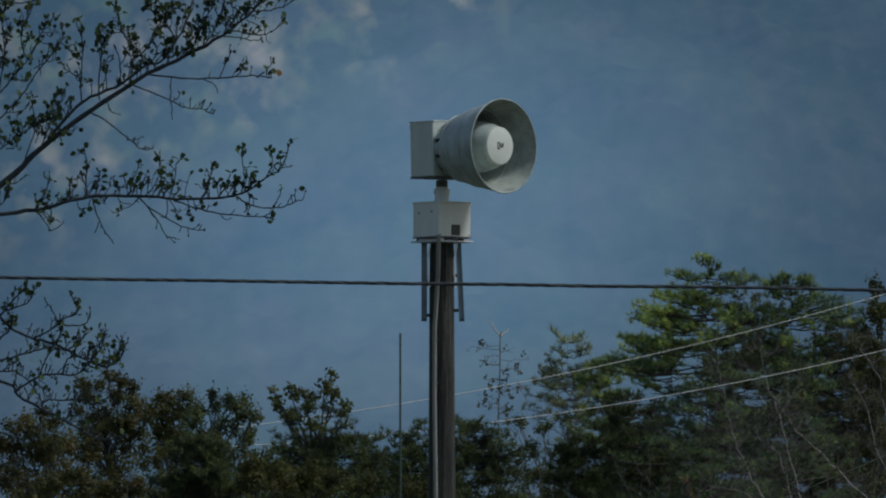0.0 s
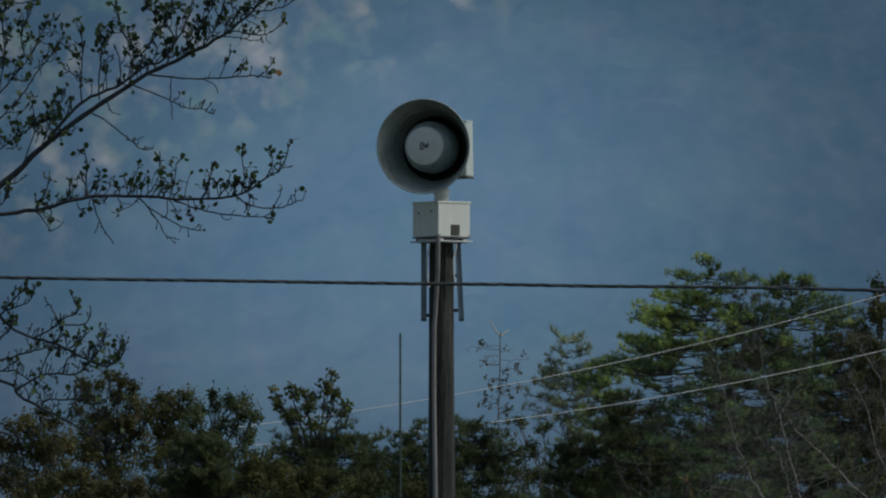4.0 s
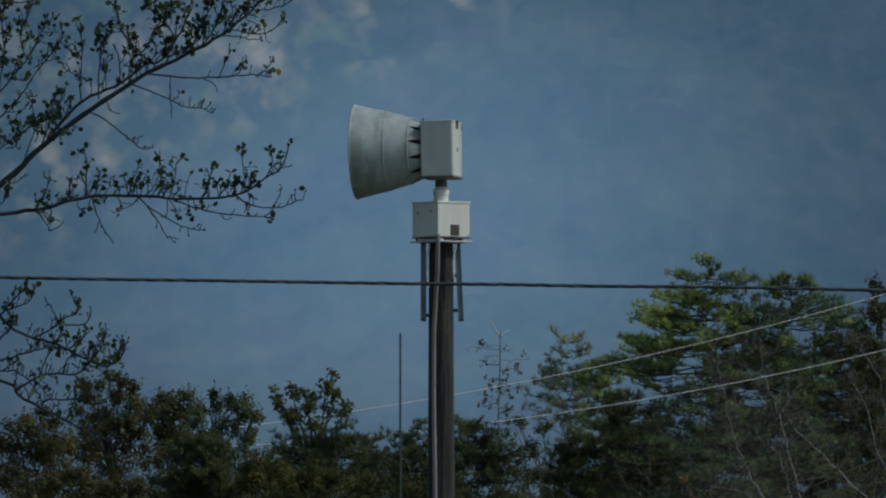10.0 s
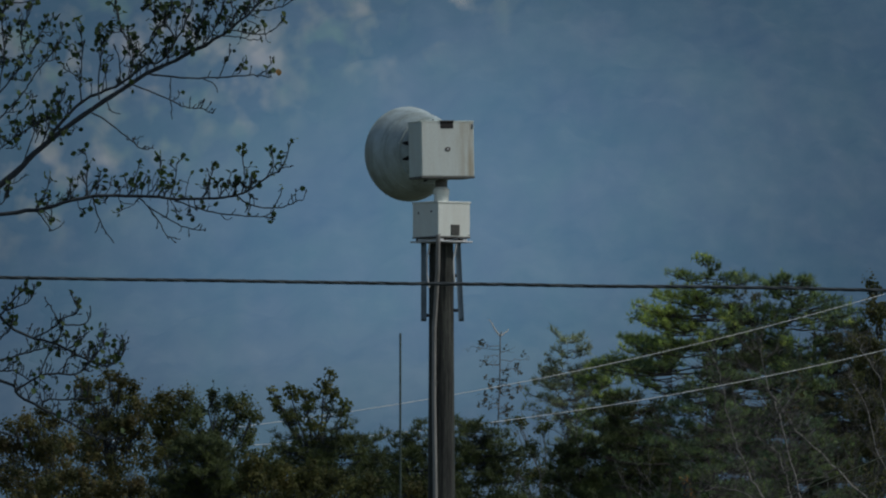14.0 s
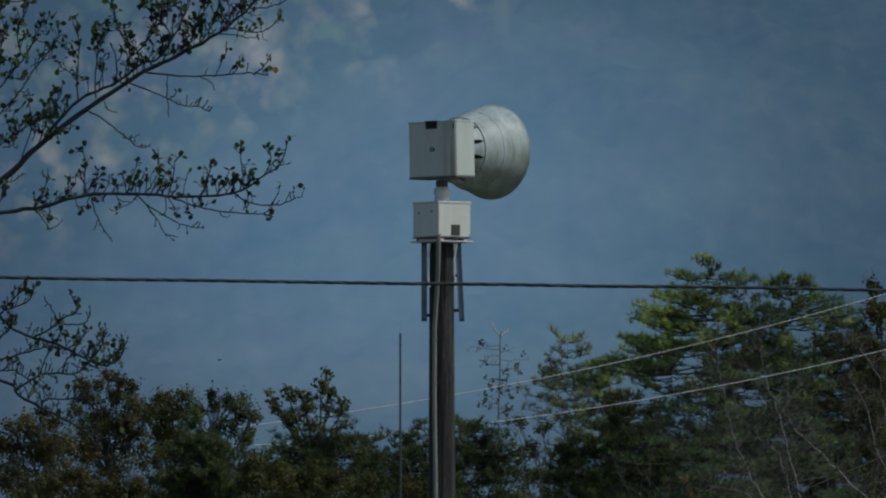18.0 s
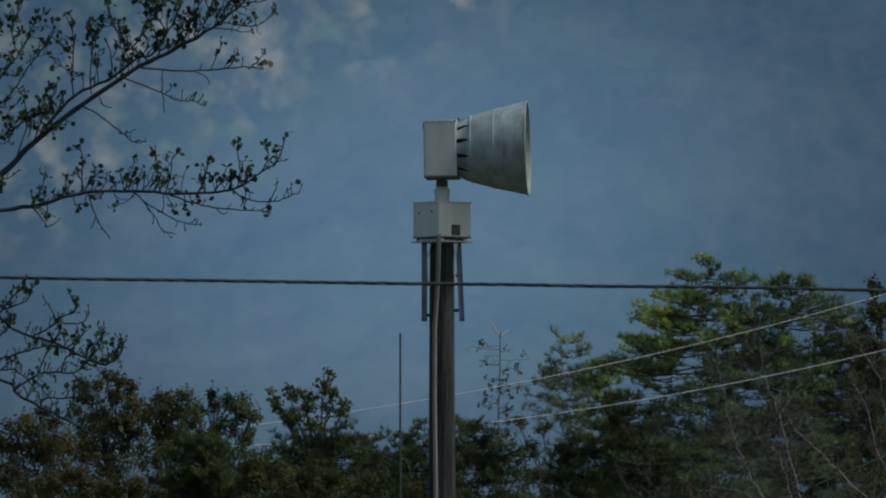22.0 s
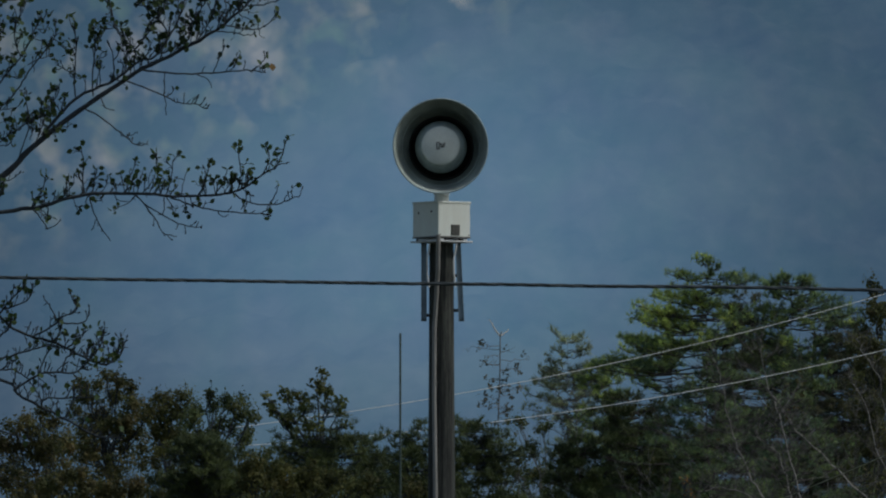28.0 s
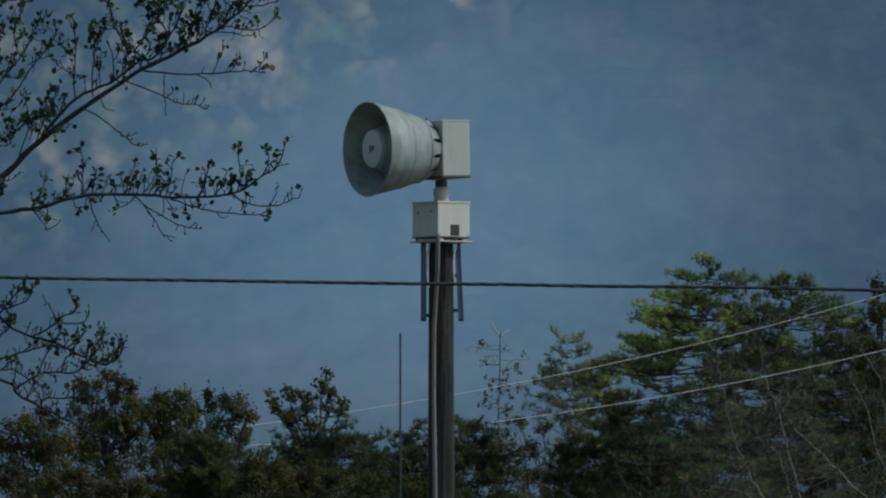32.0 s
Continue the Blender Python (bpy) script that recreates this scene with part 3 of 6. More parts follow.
def make_wires():
    cables = (
        ("power_line", "pale bare power line running away behind the pole", BARE_WIRE, (10.32, 288, 14.982), (-4.236, 262, 10.511), 0.594, 0.0040),
        ("power_line", "pale bare power line running away behind the pole", BARE_WIRE, (10.32, 288, 14.083), (-4.236, 262, 10.436), 0.645, 0.0040),
        ("power_line", "thin yellow-green wire slanting down through the trees", OLD_WIRE, (6.911, 262, 11.374), (3.678, 285, 10.514), 0.05, 0.005),
    )
    for name, label, material, a, b, sag, r in cables:
        o = new(name, mesh_of(name, Shape().tube(sagging(a, b, sag), r, 8), material, 60))
        tagged(o, label, "cable")
    # three insulated strands wound round each other, with slight kinks
    line = sagging((-18.107, 120, 6.769), (18.198, 120, 6.26), 0.02, 900)
    rng = np.random.default_rng(5)
    kink = np.interp(np.arange(901), np.arange(0, 901, 12), rng.normal(size=76) * 0.0018)
    cable = thing("service_cable", pose(0, 0, 0), "thick black twisted service cable strung across", "cable")
    for k in range(3):
        pts = []
        for i, p in enumerate(line):
            a = 2 * math.pi * (i * 0.0403 / 0.30 + k / 3)
            pts.append(p + Vector((0, 0.0034 * math.cos(a), 0.0034 * math.sin(a) + kink[i])))
        part("strand", Shape().tube(pts, 0.0062, 6), BLACK_CABLE, cable, smooth=60)
    wire_pole(-18.107, 120, 6.769, 0.0)
    wire_pole(18.198, 120, 6.26, 0.0)
    rod = thing("thin_rod", pose(-0.375, 210.0, 0), "thin straight green-grey rod standing before the trees", "pole")
    part("shaft", Shape().tube([(0, 0, -0.2), (0, 0, 4.0), (0, 0, 9.692)], [0.014, 0.011, 0.009], 10), ROD, rod, smooth=60)
    part("tip", Shape().tube([(0, 0, 9.692), (0, 0, 9.732)], [0.011, 0.008], 10), ROD, rod, smooth=60)


def make_bird():
    """A small dark bird, its wings stretched; it flies along -x."""
    b = thing("bird", pose(0, 400, 16.6), "small dark bird in level flight", "bird")
    part("body", Shape().lathe([(0.0, -0.0341), (0.005, -0.031), (0.0099, -0.0186), (0.0118, 0.0), (0.0093, 0.0186), (0.005, 0.031), (0.0, 0.036)],
                               Matrix.Rotation(radians(90), 4, "Y"), 12), BLACK_CABLE, b, smooth=60)
    part("tail", Shape().box((0.0248, 0.0155, 0.0025), pose(0.0422, 0, 0.0012), 0.0006), BLACK_CABLE, b)
    part("beak", Shape().tube([(-0.0335, 0, 0), (-0.0409, 0, -0.0006)], [0.0025, 0.0006], 6), GALV, b)
    for sy in (-1, 1):
        s = Shape().add([(-0.0155, 0.0074 * sy, 0.0037), (0.0124, 0.0074 * sy, 0.0037), (0.0186, 0.0434 * sy, 0.0112), (0.0149, 0.0744 * sy, 0.0074), (-0.0074, 0.0403 * sy, 0.0124),
                         (-0.0155, 0.0074 * sy, 0.0012), (0.0124, 0.0074 * sy, 0.0012), (0.0186, 0.0434 * sy, 0.0093), (0.0149, 0.0744 * sy, 0.0062), (-0.0074, 0.0403 * sy, 0.0099)],
                        [(0, 1, 2, 3, 4), (9, 8, 7, 6, 5), (0, 4, 9, 5), (4, 3, 8, 9), (3, 2, 7, 8), (2, 1, 6, 7), (1, 0, 5, 6)])
        part("wing", s, BLACK_CABLE, b)
    return b


# ---- trees ----
def bent(rng, a, b, n=5, wander=0.08, sag=0.0):
    a, b = np.array(a, float), np.array(b, float)
    L = np.linalg.norm(b - a)
    out = []
    for i in range(n + 1):
        t = i / n
        out.append(tuple(a + (b - a) * t + rng.normal(size=3) * wander * L * math.sin(math.pi * t) * 0.6 + (0, 0, sag * L * math.sin(math.pi * t))))
    return out


def crown_part(name, me, parent, label=""):
    o = new(name, me)
    o.parent = parent
    return tagged(o, label)


def bunches(rng, centres, per, size):
    """Leaf places: a tight bunch of leaves round every centre."""
    n = rng.poisson(per, len(centres)) + 3
    p = np.repeat(centres, n, 0)
    off = rng.normal(size=p.shape)
    return p + off * size * np.repeat(rng.uniform(0.6, 1.35, len(centres)), n)[:, None], off + (0, 0, 0.7)


def in_clump(rng, clump, k):
    x, y, z, rx, rz = clump
    d = rng.normal(size=(k, 3))
    d /= np.linalg.norm(d, axis=1)[:, None]
    return d * (rng.uniform(0.0, 1.0, k) ** 0.45)[:, None] * (rx, max(rx, 0.15), rz) + (x, y, z)


def leafy_tree(name, label, x, d, height, clumps, wood, foliage, seed, mass=(), dense=1.0, leaf=0.03, bunch=0.037, per=40, r0=0.12, group="", twigs=5, shoots=0.45):
    """A broadleaf tree: trunk, a limb to each clump of the crown, twigs, and leaves in bunches. clumps: across, up, half width, half height;
    mass: stretches of the inner crown (across from, to, up from, to, fullness)."""
    rng = np.random.default_rng(seed)
    tr = thing(name, pose(x, d, 0), label, "tree", group)
    cl = [(cx, rng.uniform(-0.5, 0.5), cz, rx, rz) for cx, cz, rx, rz in clumps]
    s = Shape()
    trunk = bent(rng, (0, 0, -0.1), (0, 0, height * 0.93), 10, 0.012)
    s.tube(trunk, [r0 * (1 - i / 10.6) ** 1.3 for i in range(11)], 9)
    cover = math.pi * (1.25 * bunch) ** 2
    centres, loose = [], [np.zeros((0, 3))]
    for c in cl:
        cx, cy, cz, rx, rz = c
        h = min(max(0.4 * height, cz - 0.8 * math.hypot(cx, cy) - 0.3), height * 0.9)
        f = h / (height * 0.93) * 10
        i = min(9, int(f))
        st = np.array(trunk[i]) + (np.array(trunk[i + 1]) - np.array(trunk[i])) * (f - i)
        limb_line = bent(rng, st, (cx, cy, cz), 6, 0.06, 0.04)
        s.tube(limb_line, [0.011, 0.010, 0.009, 0.008, 0.007, 0.006, 0.004], 6)
        k = max(3, int(1.15 * dense * math.pi * (rx + bunch) * (rz + bunch) / cover))
        pts = in_clump(rng, c, k)
        centres.append(pts)
        for p in pts[rng.integers(0, k, twigs)]:
            s.tube(bent(rng, limb_line[rng.integers(3, 7)], p, 3, 0.08), [0.0055, 0.005, 0.004, 0.003], 4)
        if rng.random() < shoots:  # a thin twig that stands out over the crown
            b = np.array((cx + rng.uniform(-0.6, 0.6) * rx, cy, cz + rz * 0.8))
            e = b + (rng.normal() * 0.03, 0, rng.uniform(0.03, 0.09))
            s.tube(bent(rng, b, e, 3, 0.06), [0.004, 0.0035, 0.003, 0.002], 4)
            loose.append(e + rng.normal(size=(3, 3)) * 0.012)
    for x0, x1, z0, z1, full in mass:
        k = int(full * (x1 - x0) * (z1 - z0) / cover)
        pts = np.stack([rng.uniform(x0, x1, k), rng.uniform(-0.7, 0.7, k), rng.uniform(z0, z1, k)], 1)
        keep = np.array([noise.noise(Vector(p * (3.4, 1.2, 4.2)) + Vector((seed, 0, 0))) > -0.18 for p in pts])
        pts = pts[keep]
        centres.append(pts)
        for p in pts[rng.integers(0, len(pts), 26)]:
            q = trunk[rng.integers(6, 10)]
            s.tube(bent(rng, (q[0], q[1], min(q[2], p[2] - 0.1)), p, 4, 0.06), [0.008, 0.007, 0.006, 0.004, 0.003], 5)
    low = min(c[2] - c[4] for c in cl)
    wide = max(0.5, max(abs(c[0]) + c[3] for c in cl))
    under = np.stack([rng.normal(size=170) * 0.55 * wide, rng.normal(size=170) * 0.55 * wide, rng.uniform(0.32 * height, min(low, 0.84 * height), 170)], 1)
    for p in under[::9]:
        q = trunk[max(1, min(9, int((p[2] - 0.5) / (height * 0.093))))]
        s.tube(bent(rng, (q[0], q[1], min(q[2], p[2])), p, 4, 0.06), [0.016, 0.013, 0.010, 0.007, 0.004], 5)
    part("trunk", s, wood, tr, smooth=60)
    more, way = bunches(rng, under, 16, 0.09)
    pts, face = bunches(rng, np.concatenate(centres), per, bunch)
    loose = np.concatenate(loose)
    pts, face = np.concatenate([pts, loose, more]), np.concatenate([face, rng.normal(size=loose.shape), way])
    crown_part("crown", leaf_cloud("crown", pts, face, leaf, rng, foliage, wide=1.25), tr)
    return tr


def pine(name, label, x, d, height, tips, seed, wood, foliage, inner=(), lit_share=0.0, tuft=0.062, step=0.055, r0=0.07, group="pines", depth=0.45, needles=13, thin=()):
    """A pine: trunk, long level boughs that turn up at their ends, branchlets in flat fans and upright needle tufts.
    tips: where boughs end, across and up; inner: (count, from height, to height, reach up there, reach down there) of further boughs;
    thin: (across, up, half width, half height) of places where the needles have fallen."""
    rng = np.random.default_rng(seed)
    tr = thing(name, pose(x, d, 0), label, "tree", group)
    s = Shape()
    trunk = bent(rng, (0, 0, -0.1), (0, 0, height), 14, 0.006)
    s.tube(trunk, [r0 * (1 - i / 14.4) ** 1.25 for i in range(15)], 9)
    ends = [(dx, rng.normal() * depth * (0.15 + abs(dx)), z) for dx, z in tips]
    if inner:
        count, za, zb, ra, rb = inner
        for i in range(count):
            f = (i + rng.random()) / count
            a, r = rng.uniform(0, 2 * math.pi), (ra + (rb - ra) * f) * rng.uniform(0.35, 1.15)
            ends.append((r * math.cos(a), r * math.sin(a), za + (zb - za) * f + rng.normal() * 0.08))
        for i in range(26):  # the boughs lower down the trunk, wide and loose
            a, f = rng.uniform(0, 2 * math.pi), i / 26
            ends.append((rb * (1 + 0.5 * f) * math.cos(a), rb * (1 + 0.5 * f) * math.sin(a), zb * (1 - 0.62 * f)))
    low = inner[2] - 0.1 if inner else 0.0
    tufts = [np.array((0, 0, height)) + rng.normal(size=(4, 3)) * 0.02]
    for ex, ey, ez in ends:
        e = np.array((ex, ey, ez))
        L = math.hypot(ex, ey) + 0.05
        hz = min(ez - 0.06 * L, height - 0.05)
        k = (hz + 0.1) / (height + 0.1) * 14
        i = min(13, int(k))
        st = np.array(trunk[i]) + (np.array(trunk[i + 1]) - np.array(trunk[i])) * (k - i)
        line = [st + (e - st) * t + np.array((0, 0, (-0.05 * math.sin(math.pi * t) + 0.03 * t ** 4) * L)) + rng.normal(size=3) * 0.012 * (t > 0) for t in (i / 6 for i in range(7))]
        if any(math.hypot((q[0] - cx) / rx, (q[2] - cz) / rz) < 0.8 for q in line[2:] for cx, cz, rx, rz in thin) and rng.random() < 0.65:
            continue
        s.tube(line, [0.0045 + 0.006 * min(1.5, L) * (1 - t / 6) for t in range(7)], 6)
        way = (e - st) / np.linalg.norm(e - st)
        side = np.array((-way[1], way[0], 0.0))
        n = max(4, int(0.75 * L / (step if ez > low else 3 * step)))
        for q in range(n):
            t = 0.25 + 0.73 * (q + rng.random()) / n
            p = line[int(t * 6)] + (line[int(t * 6) + 1] - line[int(t * 6)]) * (t * 6 % 1)
            reach = (0.05 + 0.30 * L * (1.05 - t)) * rng.uniform(0.6, 1.2)
            g = way * rng.uniform(0.5, 1.0) + side * rng.choice((-1, 1)) * rng.uniform(0.4, 1.0) + (0, 0, rng.uniform(0.0, 0.35))
            b = p + g * reach
            s.tube([p, (p + b) / 2 + rng.normal(size=3) * 0.008, b], [0.005, 0.004, 0.003], 4)
            m = 2 + int(reach / 0.06)
            tufts.append(p + (b - p) * np.linspace(0.35, 1.05, m)[:, None] + rng.normal(size=(m, 3)) * (0.018, 0.018, 0.012) + (0, 0, rng.uniform(-0.01, 0.055)))
        tufts.append(e + rng.normal(size=(3, 3)) * 0.022)
    tufts = np.concatenate(tufts)
    for cx, cz, rx, rz in thin:
        far = np.hypot((tufts[:, 0] - cx) / rx, (tufts[:, 2] - cz) / rz)
        tufts = tufts[far * rng.uniform(0.85, 1.3, len(far)) > 1]
    part("trunk", s, wood, tr, smooth=60)
    # tufts high up and to the left take the colour painted as sunlit
    is_lit = rng.random(len(tufts)) < lit_share * np.clip((tufts[:, 2] - height + 1.4) / 0.6, 0, 1) * np.clip((0.45 - tufts[:, 0]) / 0.7, 0.15, 1)
    crown_part("crown", tuft_cloud("crown", tufts[~is_lit], tuft, rng, foliage, needles), tr)
    if is_lit.any():
        crown_part("sunlit_tufts", tuft_cloud("sunlit_tufts", tufts[is_lit], tuft, rng, PINE_BRIGHT, needles), tr, "bright yellow-green needles, sunlight put into their colour")
    return tr


def bare_tree(x, d, height, lean, seed, wood, label, r0=0.012, levels=4, leaves=0, spread=0.5, reach=0.27, thin=0.003):
    rng = np.random.default_rng(seed)
    tr = thing("bare_sapling", pose(x, d, 0), label, "tree", "bare saplings")
    s, tips = Shape(), []

    def grow(p, dr, length, r, lev):
        pts = [p]
        for i in range(6):
            dr = dr + rng.normal(size=3) * 0.12 + (0, 0, 0.02)
            dr /= np.linalg.norm(dr)
            pts.append(pts[-1] + dr * length / 6)
        s.tube(pts, [r * (1 - 0.1 * i) for i in range(7)], 7 if lev == levels else 5)
        if lev == 0:
            tips.extend(pts[2:])
            return
        for i in range(2, 7):
            for _ in range(1 if lev > 2 else 2):
                if rng.random() < 0.55:
                    q = dr + rng.normal(size=3) * (spread, spread, spread * 0.8) + (0, 0, 0.1)
                    grow(pts[i], q / np.linalg.norm(q), length * rng.uniform(0.35, 0.6), max(r * 0.5, thin), lev - 1)

    d0 = np.array((lean, 0.05, 1.0))
    mid = d0 * height * 0.55
    s.tube(bent(rng, np.array((0, 0, -0.05)), mid, 6, 0.02), [r0 * 1.5 - 0.5 * r0 * i / 6 for i in range(7)], 8)
    grow(mid, d0 / np.linalg.norm(d0), height * reach, r0, levels - 1)
    part("trunk", s, wood, tr, smooth=60)
    if leaves:
        tips = np.array(tips)
        p = tips[rng.integers(0, len(tips), leaves)] + rng.normal(size=(leaves, 3)) * 0.02
        crown_part("crown", leaf_cloud("crown", p, None, 0.05, rng, OAK_BROWN), tr)


def thin_sapling(x, d, height, dx):
    """A slender pale sapling, forked at its top, with level side branches and bunches of leaves at their ends; haze is
    put into its greys.
    """
    rng = np.random.default_rng(7)
    tr = thing("thin_sapling", pose(x, d, 0), "thin pale sapling with a few leaves greyed for haze", "tree", "bare saplings")
    s, pts = Shape(), []
    fork = height - 0.12
    stem = [np.array((dx * (i / 24) ** 1.5 + rng.normal() * 0.012, 0, -0.1 + (fork + 0.1) * i / 24)) for i in range(25)]
    s.tube(stem, [0.034 - 0.0011 * i for i in range(25)], 7)
    top = Shape()
    for e in ((-0.16, 0.0, 0.24), (0.12, 0.05, 0.10), (0.02, -0.1, 0.06)):
        top.tube(bent(rng, stem[-1], stem[-1] + e, 4, 0.05), [0.012, 0.012, 0.010, 0.008, 0.005], 5)
    for i in range(44):
        f = 0.852 + 0.140 * (i + rng.random()) / 44
        k = f * 24
        st = stem[int(k)] + (stem[min(24, int(k) + 1)] - stem[int(k)]) * (k % 1)
        reach = rng.uniform(0.10, 0.66) * (1.0 - 3.0 * max(0.0, f - 0.90))
        a = rng.choice((0.0, math.pi)) + rng.normal() * 0.75
        e = st + np.array((math.cos(a) * reach, math.sin(a) * reach, rng.uniform(-0.06, 0.32) * reach))
        br = bent(rng, st, e, 6, 0.05, -0.05)
        s.tube(br, [0.0050, 0.0045, 0.0040, 0.0034, 0.0028, 0.0024, 0.0020], 5)
        for j in (2, 3, 4, 5, 6):
            q = np.array(br[j]) + rng.normal(size=3) * (0.05, 0.06, 0.04)
            s.tube(bent(rng, br[j], q, 3, 0.1), [0.0026, 0.0023, 0.0020, 0.0016], 4)
            if rng.random() < (0.2 if j < 5 else 0.6):
                pts.append(q + rng.normal(size=(int(rng.integers(4, 12)), 3)) * (0.018, 0.018, 0.024))
    part("trunk", s, PALE_BARK, tr, smooth=60)
    part("forked_tip", top, WHITE_BARK, tr, "whitened dead forked tip", 60)
    crown_part("crown", leaf_cloud("crown", np.concatenate(pts), None, 0.05, rng, HAZE_LEAF), tr)


def curved_stem(x, d, ends, r, seed):
    """A bare pale stem that bends through the brush; ends: places along it above the foot, across and up."""
    rng = np.random.default_rng(seed)
    tr = thing("bare_sapling", pose(x, d, 0), "bare pale bending sapling stem", "tree", "bare saplings")
    pts = [np.array((0.0, 0.0, -0.1)), np.array((ends[0][0] * 0.6, 0.0, ends[0][1] * 0.6))] + [np.array((a, rng.normal() * 0.05, b)) for a, b in ends]
    fine = []
    for a, b in zip(pts, pts[1:]):
        fine += [a + (b - a) * k / 4 + rng.normal(size=3) * 0.012 * (k > 0) for k in range(4)]
    fine.append(pts[-1])
    n = len(fine)
    s = Shape().tube(fine, [r * (1.25 - 0.9 * i / n) for i in range(n)], 7)
    twigs = Shape()
    for i in range(8, n):
        for _ in range(2):
            q = fine[i] + (rng.normal() * 0.22, rng.normal() * 0.2, rng.uniform(0.05, 0.35))
            tw = bent(rng, fine[i], q, 4, 0.1)
            twigs.tube(tw, [0.005, 0.0044, 0.0038, 0.0032, 0.0026], 5)
            for j in (2, 3):
                e = np.array(tw[j]) + (rng.normal() * 0.1, rng.normal() * 0.1, rng.uniform(0.0, 0.14))
                twigs.tube(bent(rng, tw[j], e, 2, 0.1), [0.0032, 0.0028, 0.0022], 4)
    part("trunk", s, SUNLIT_BARK, tr, smooth=60)
    part("twig_spray", twigs, TWIG, tr, "fine grey-brown dead growth", 60, kind="stuff")


def swaying_top(tree, clumps, z, foliage):
    """The loose leafy top of a tree, which bends in the wind about a point within the crown."""
    rng = np.random.default_rng(51)
    s, pts = Shape(), []
    for x, h, rx, rz in clumps:
        c = np.array((x, rng.uniform(-0.2, 0.2), h - z))
        s.tube(bent(rng, (x * 0.35, 0, 0), c, 5, 0.06), [0.012, 0.010, 0.009, 0.008, 0.006, 0.004], 6)
        k = max(2, int(math.pi * (rx + 0.02) * (rz + 0.02) / 0.0036))
        p = in_clump(rng, (*c, rx, rz), k)
        pts.append(p)
        for e in p[:5]:
            s.tube(bent(rng, c * (0.8, 1, 0.85), e, 3, 0.08), [0.005, 0.0045, 0.004, 0.003], 4)
    stem = part("upper_branch", s, BARK, tree, "leafy loose branches at the top", 60, m=Matrix.Translation((0, 0, z)))
    o = crown_part("foliage", leaf_cloud("foliage", *bunches(rng, np.concatenate(pts), 10, 0.028), 0.042, rng, foliage, wide=1.25), stem)
    tagged(o, kind="stuff")
    return stem


def make_woods():
    made = {}
    made["oak1"] = leafy_tree("oak_tree", "oak with brown-green turning leaves", -3.98, 236, 9.97,
        [(0.04, 9.93, 0.07, 0.04), (-0.14, 9.90, 0.06, 0.05), (0.14, 9.84, 0.09, 0.07), (-0.06, 9.76, 0.15, 0.09), (-0.25, 9.79, 0.09, 0.07), (0.20, 9.68, 0.12, 0.10), (-0.31, 9.62, 0.15, 0.10), (-0.03, 9.57, 0.19, 0.12)],
        BARK, OAK_BROWN, 11, mass=[(-0.45, 0.36, 9.07, 9.71, 1.7)], group='trees behind the pole')
    made["oak2"] = leafy_tree("oak_tree", "oak with rusty brown turning leaves", -3.40, 244, 10.66,
        [(-0.26, 10.50, 0.07, 0.07), (-0.13, 10.55, 0.06, 0.06), (0.00, 10.60, 0.07, 0.06), (0.13, 10.55, 0.07, 0.06), (0.25, 10.47, 0.07, 0.08), (-0.20, 10.37, 0.13, 0.08), (0.06, 10.41, 0.15, 0.09), (0.26, 10.32, 0.10, 0.08), (-0.37, 10.29, 0.07, 0.06), (-0.12, 10.21, 0.18, 0.09), (0.17, 10.18, 0.16, 0.08), (0.32, 10.25, 0.10, 0.07), (0.09, 10.10, 0.17, 0.08), (0.39, 10.17, 0.08, 0.07), (-0.03, 10.04, 0.20, 0.08), (-0.26, 10.04, 0.08, 0.06), (0.26, 10.01, 0.12, 0.08)],
        BARK, OAK_BROWN, 12, mass=[(-0.46, 0.61, 9.32, 10.04, 1.7)], group='trees behind the pole')
    made["oak3"] = leafy_tree("oak_tree", "dark green oak with an uneven crown", -2.32, 240, 10.37,
        [(-0.14, 10.16, 0.09, 0.08), (0.02, 10.30, 0.04, 0.07), (0.06, 10.18, 0.06, 0.07), (0.20, 10.20, 0.07, 0.07), (0.26, 10.11, 0.10, 0.10), (0.33, 10.27, 0.03, 0.05), (0.43, 10.07, 0.07, 0.08), (-0.17, 10.03, 0.12, 0.08), (0.14, 9.97, 0.15, 0.10), (0.37, 9.87, 0.11, 0.09), (-0.14, 9.84, 0.22, 0.11)],
        BARK, OAK_GREEN, 13, mass=[(-0.17, 0.45, 9.19, 9.76, 1.4), (0.37, 0.65, 9.19, 9.76, 1.5)], group='trees behind the pole')
    made["oak4"] = leafy_tree("oak_tree", "olive-brown oak with thinning leaves", -2.74, 242, 10.41,
        [(-0.11, 10.32, 0.07, 0.07), (0.00, 10.28, 0.08, 0.08), (0.14, 10.33, 0.08, 0.08), (-0.03, 10.14, 0.13, 0.09), (0.11, 10.18, 0.09, 0.08), (-0.20, 10.20, 0.06, 0.06), (-0.11, 10.00, 0.14, 0.10), (0.07, 9.95, 0.13, 0.10)],
        BARK, OAK_OLIVE, 23, mass=[(-0.29, 0.23, 9.26, 9.86, 1.2)], group='trees behind the pole')
    pine("pine_tree", "dark pine low in the thicket", -2.33, 234, 9.61,
        [(-0.23, 9.50), (-0.15, 9.54), (0.13, 9.53), (0.24, 9.47), (-0.29, 9.39), (-0.07, 9.58), (0.06, 9.60)],
        43, BARK, CEDAR, inner=(110, 9.56, 8.95, 0.25, 0.55), group='low pines', tuft=0.06)
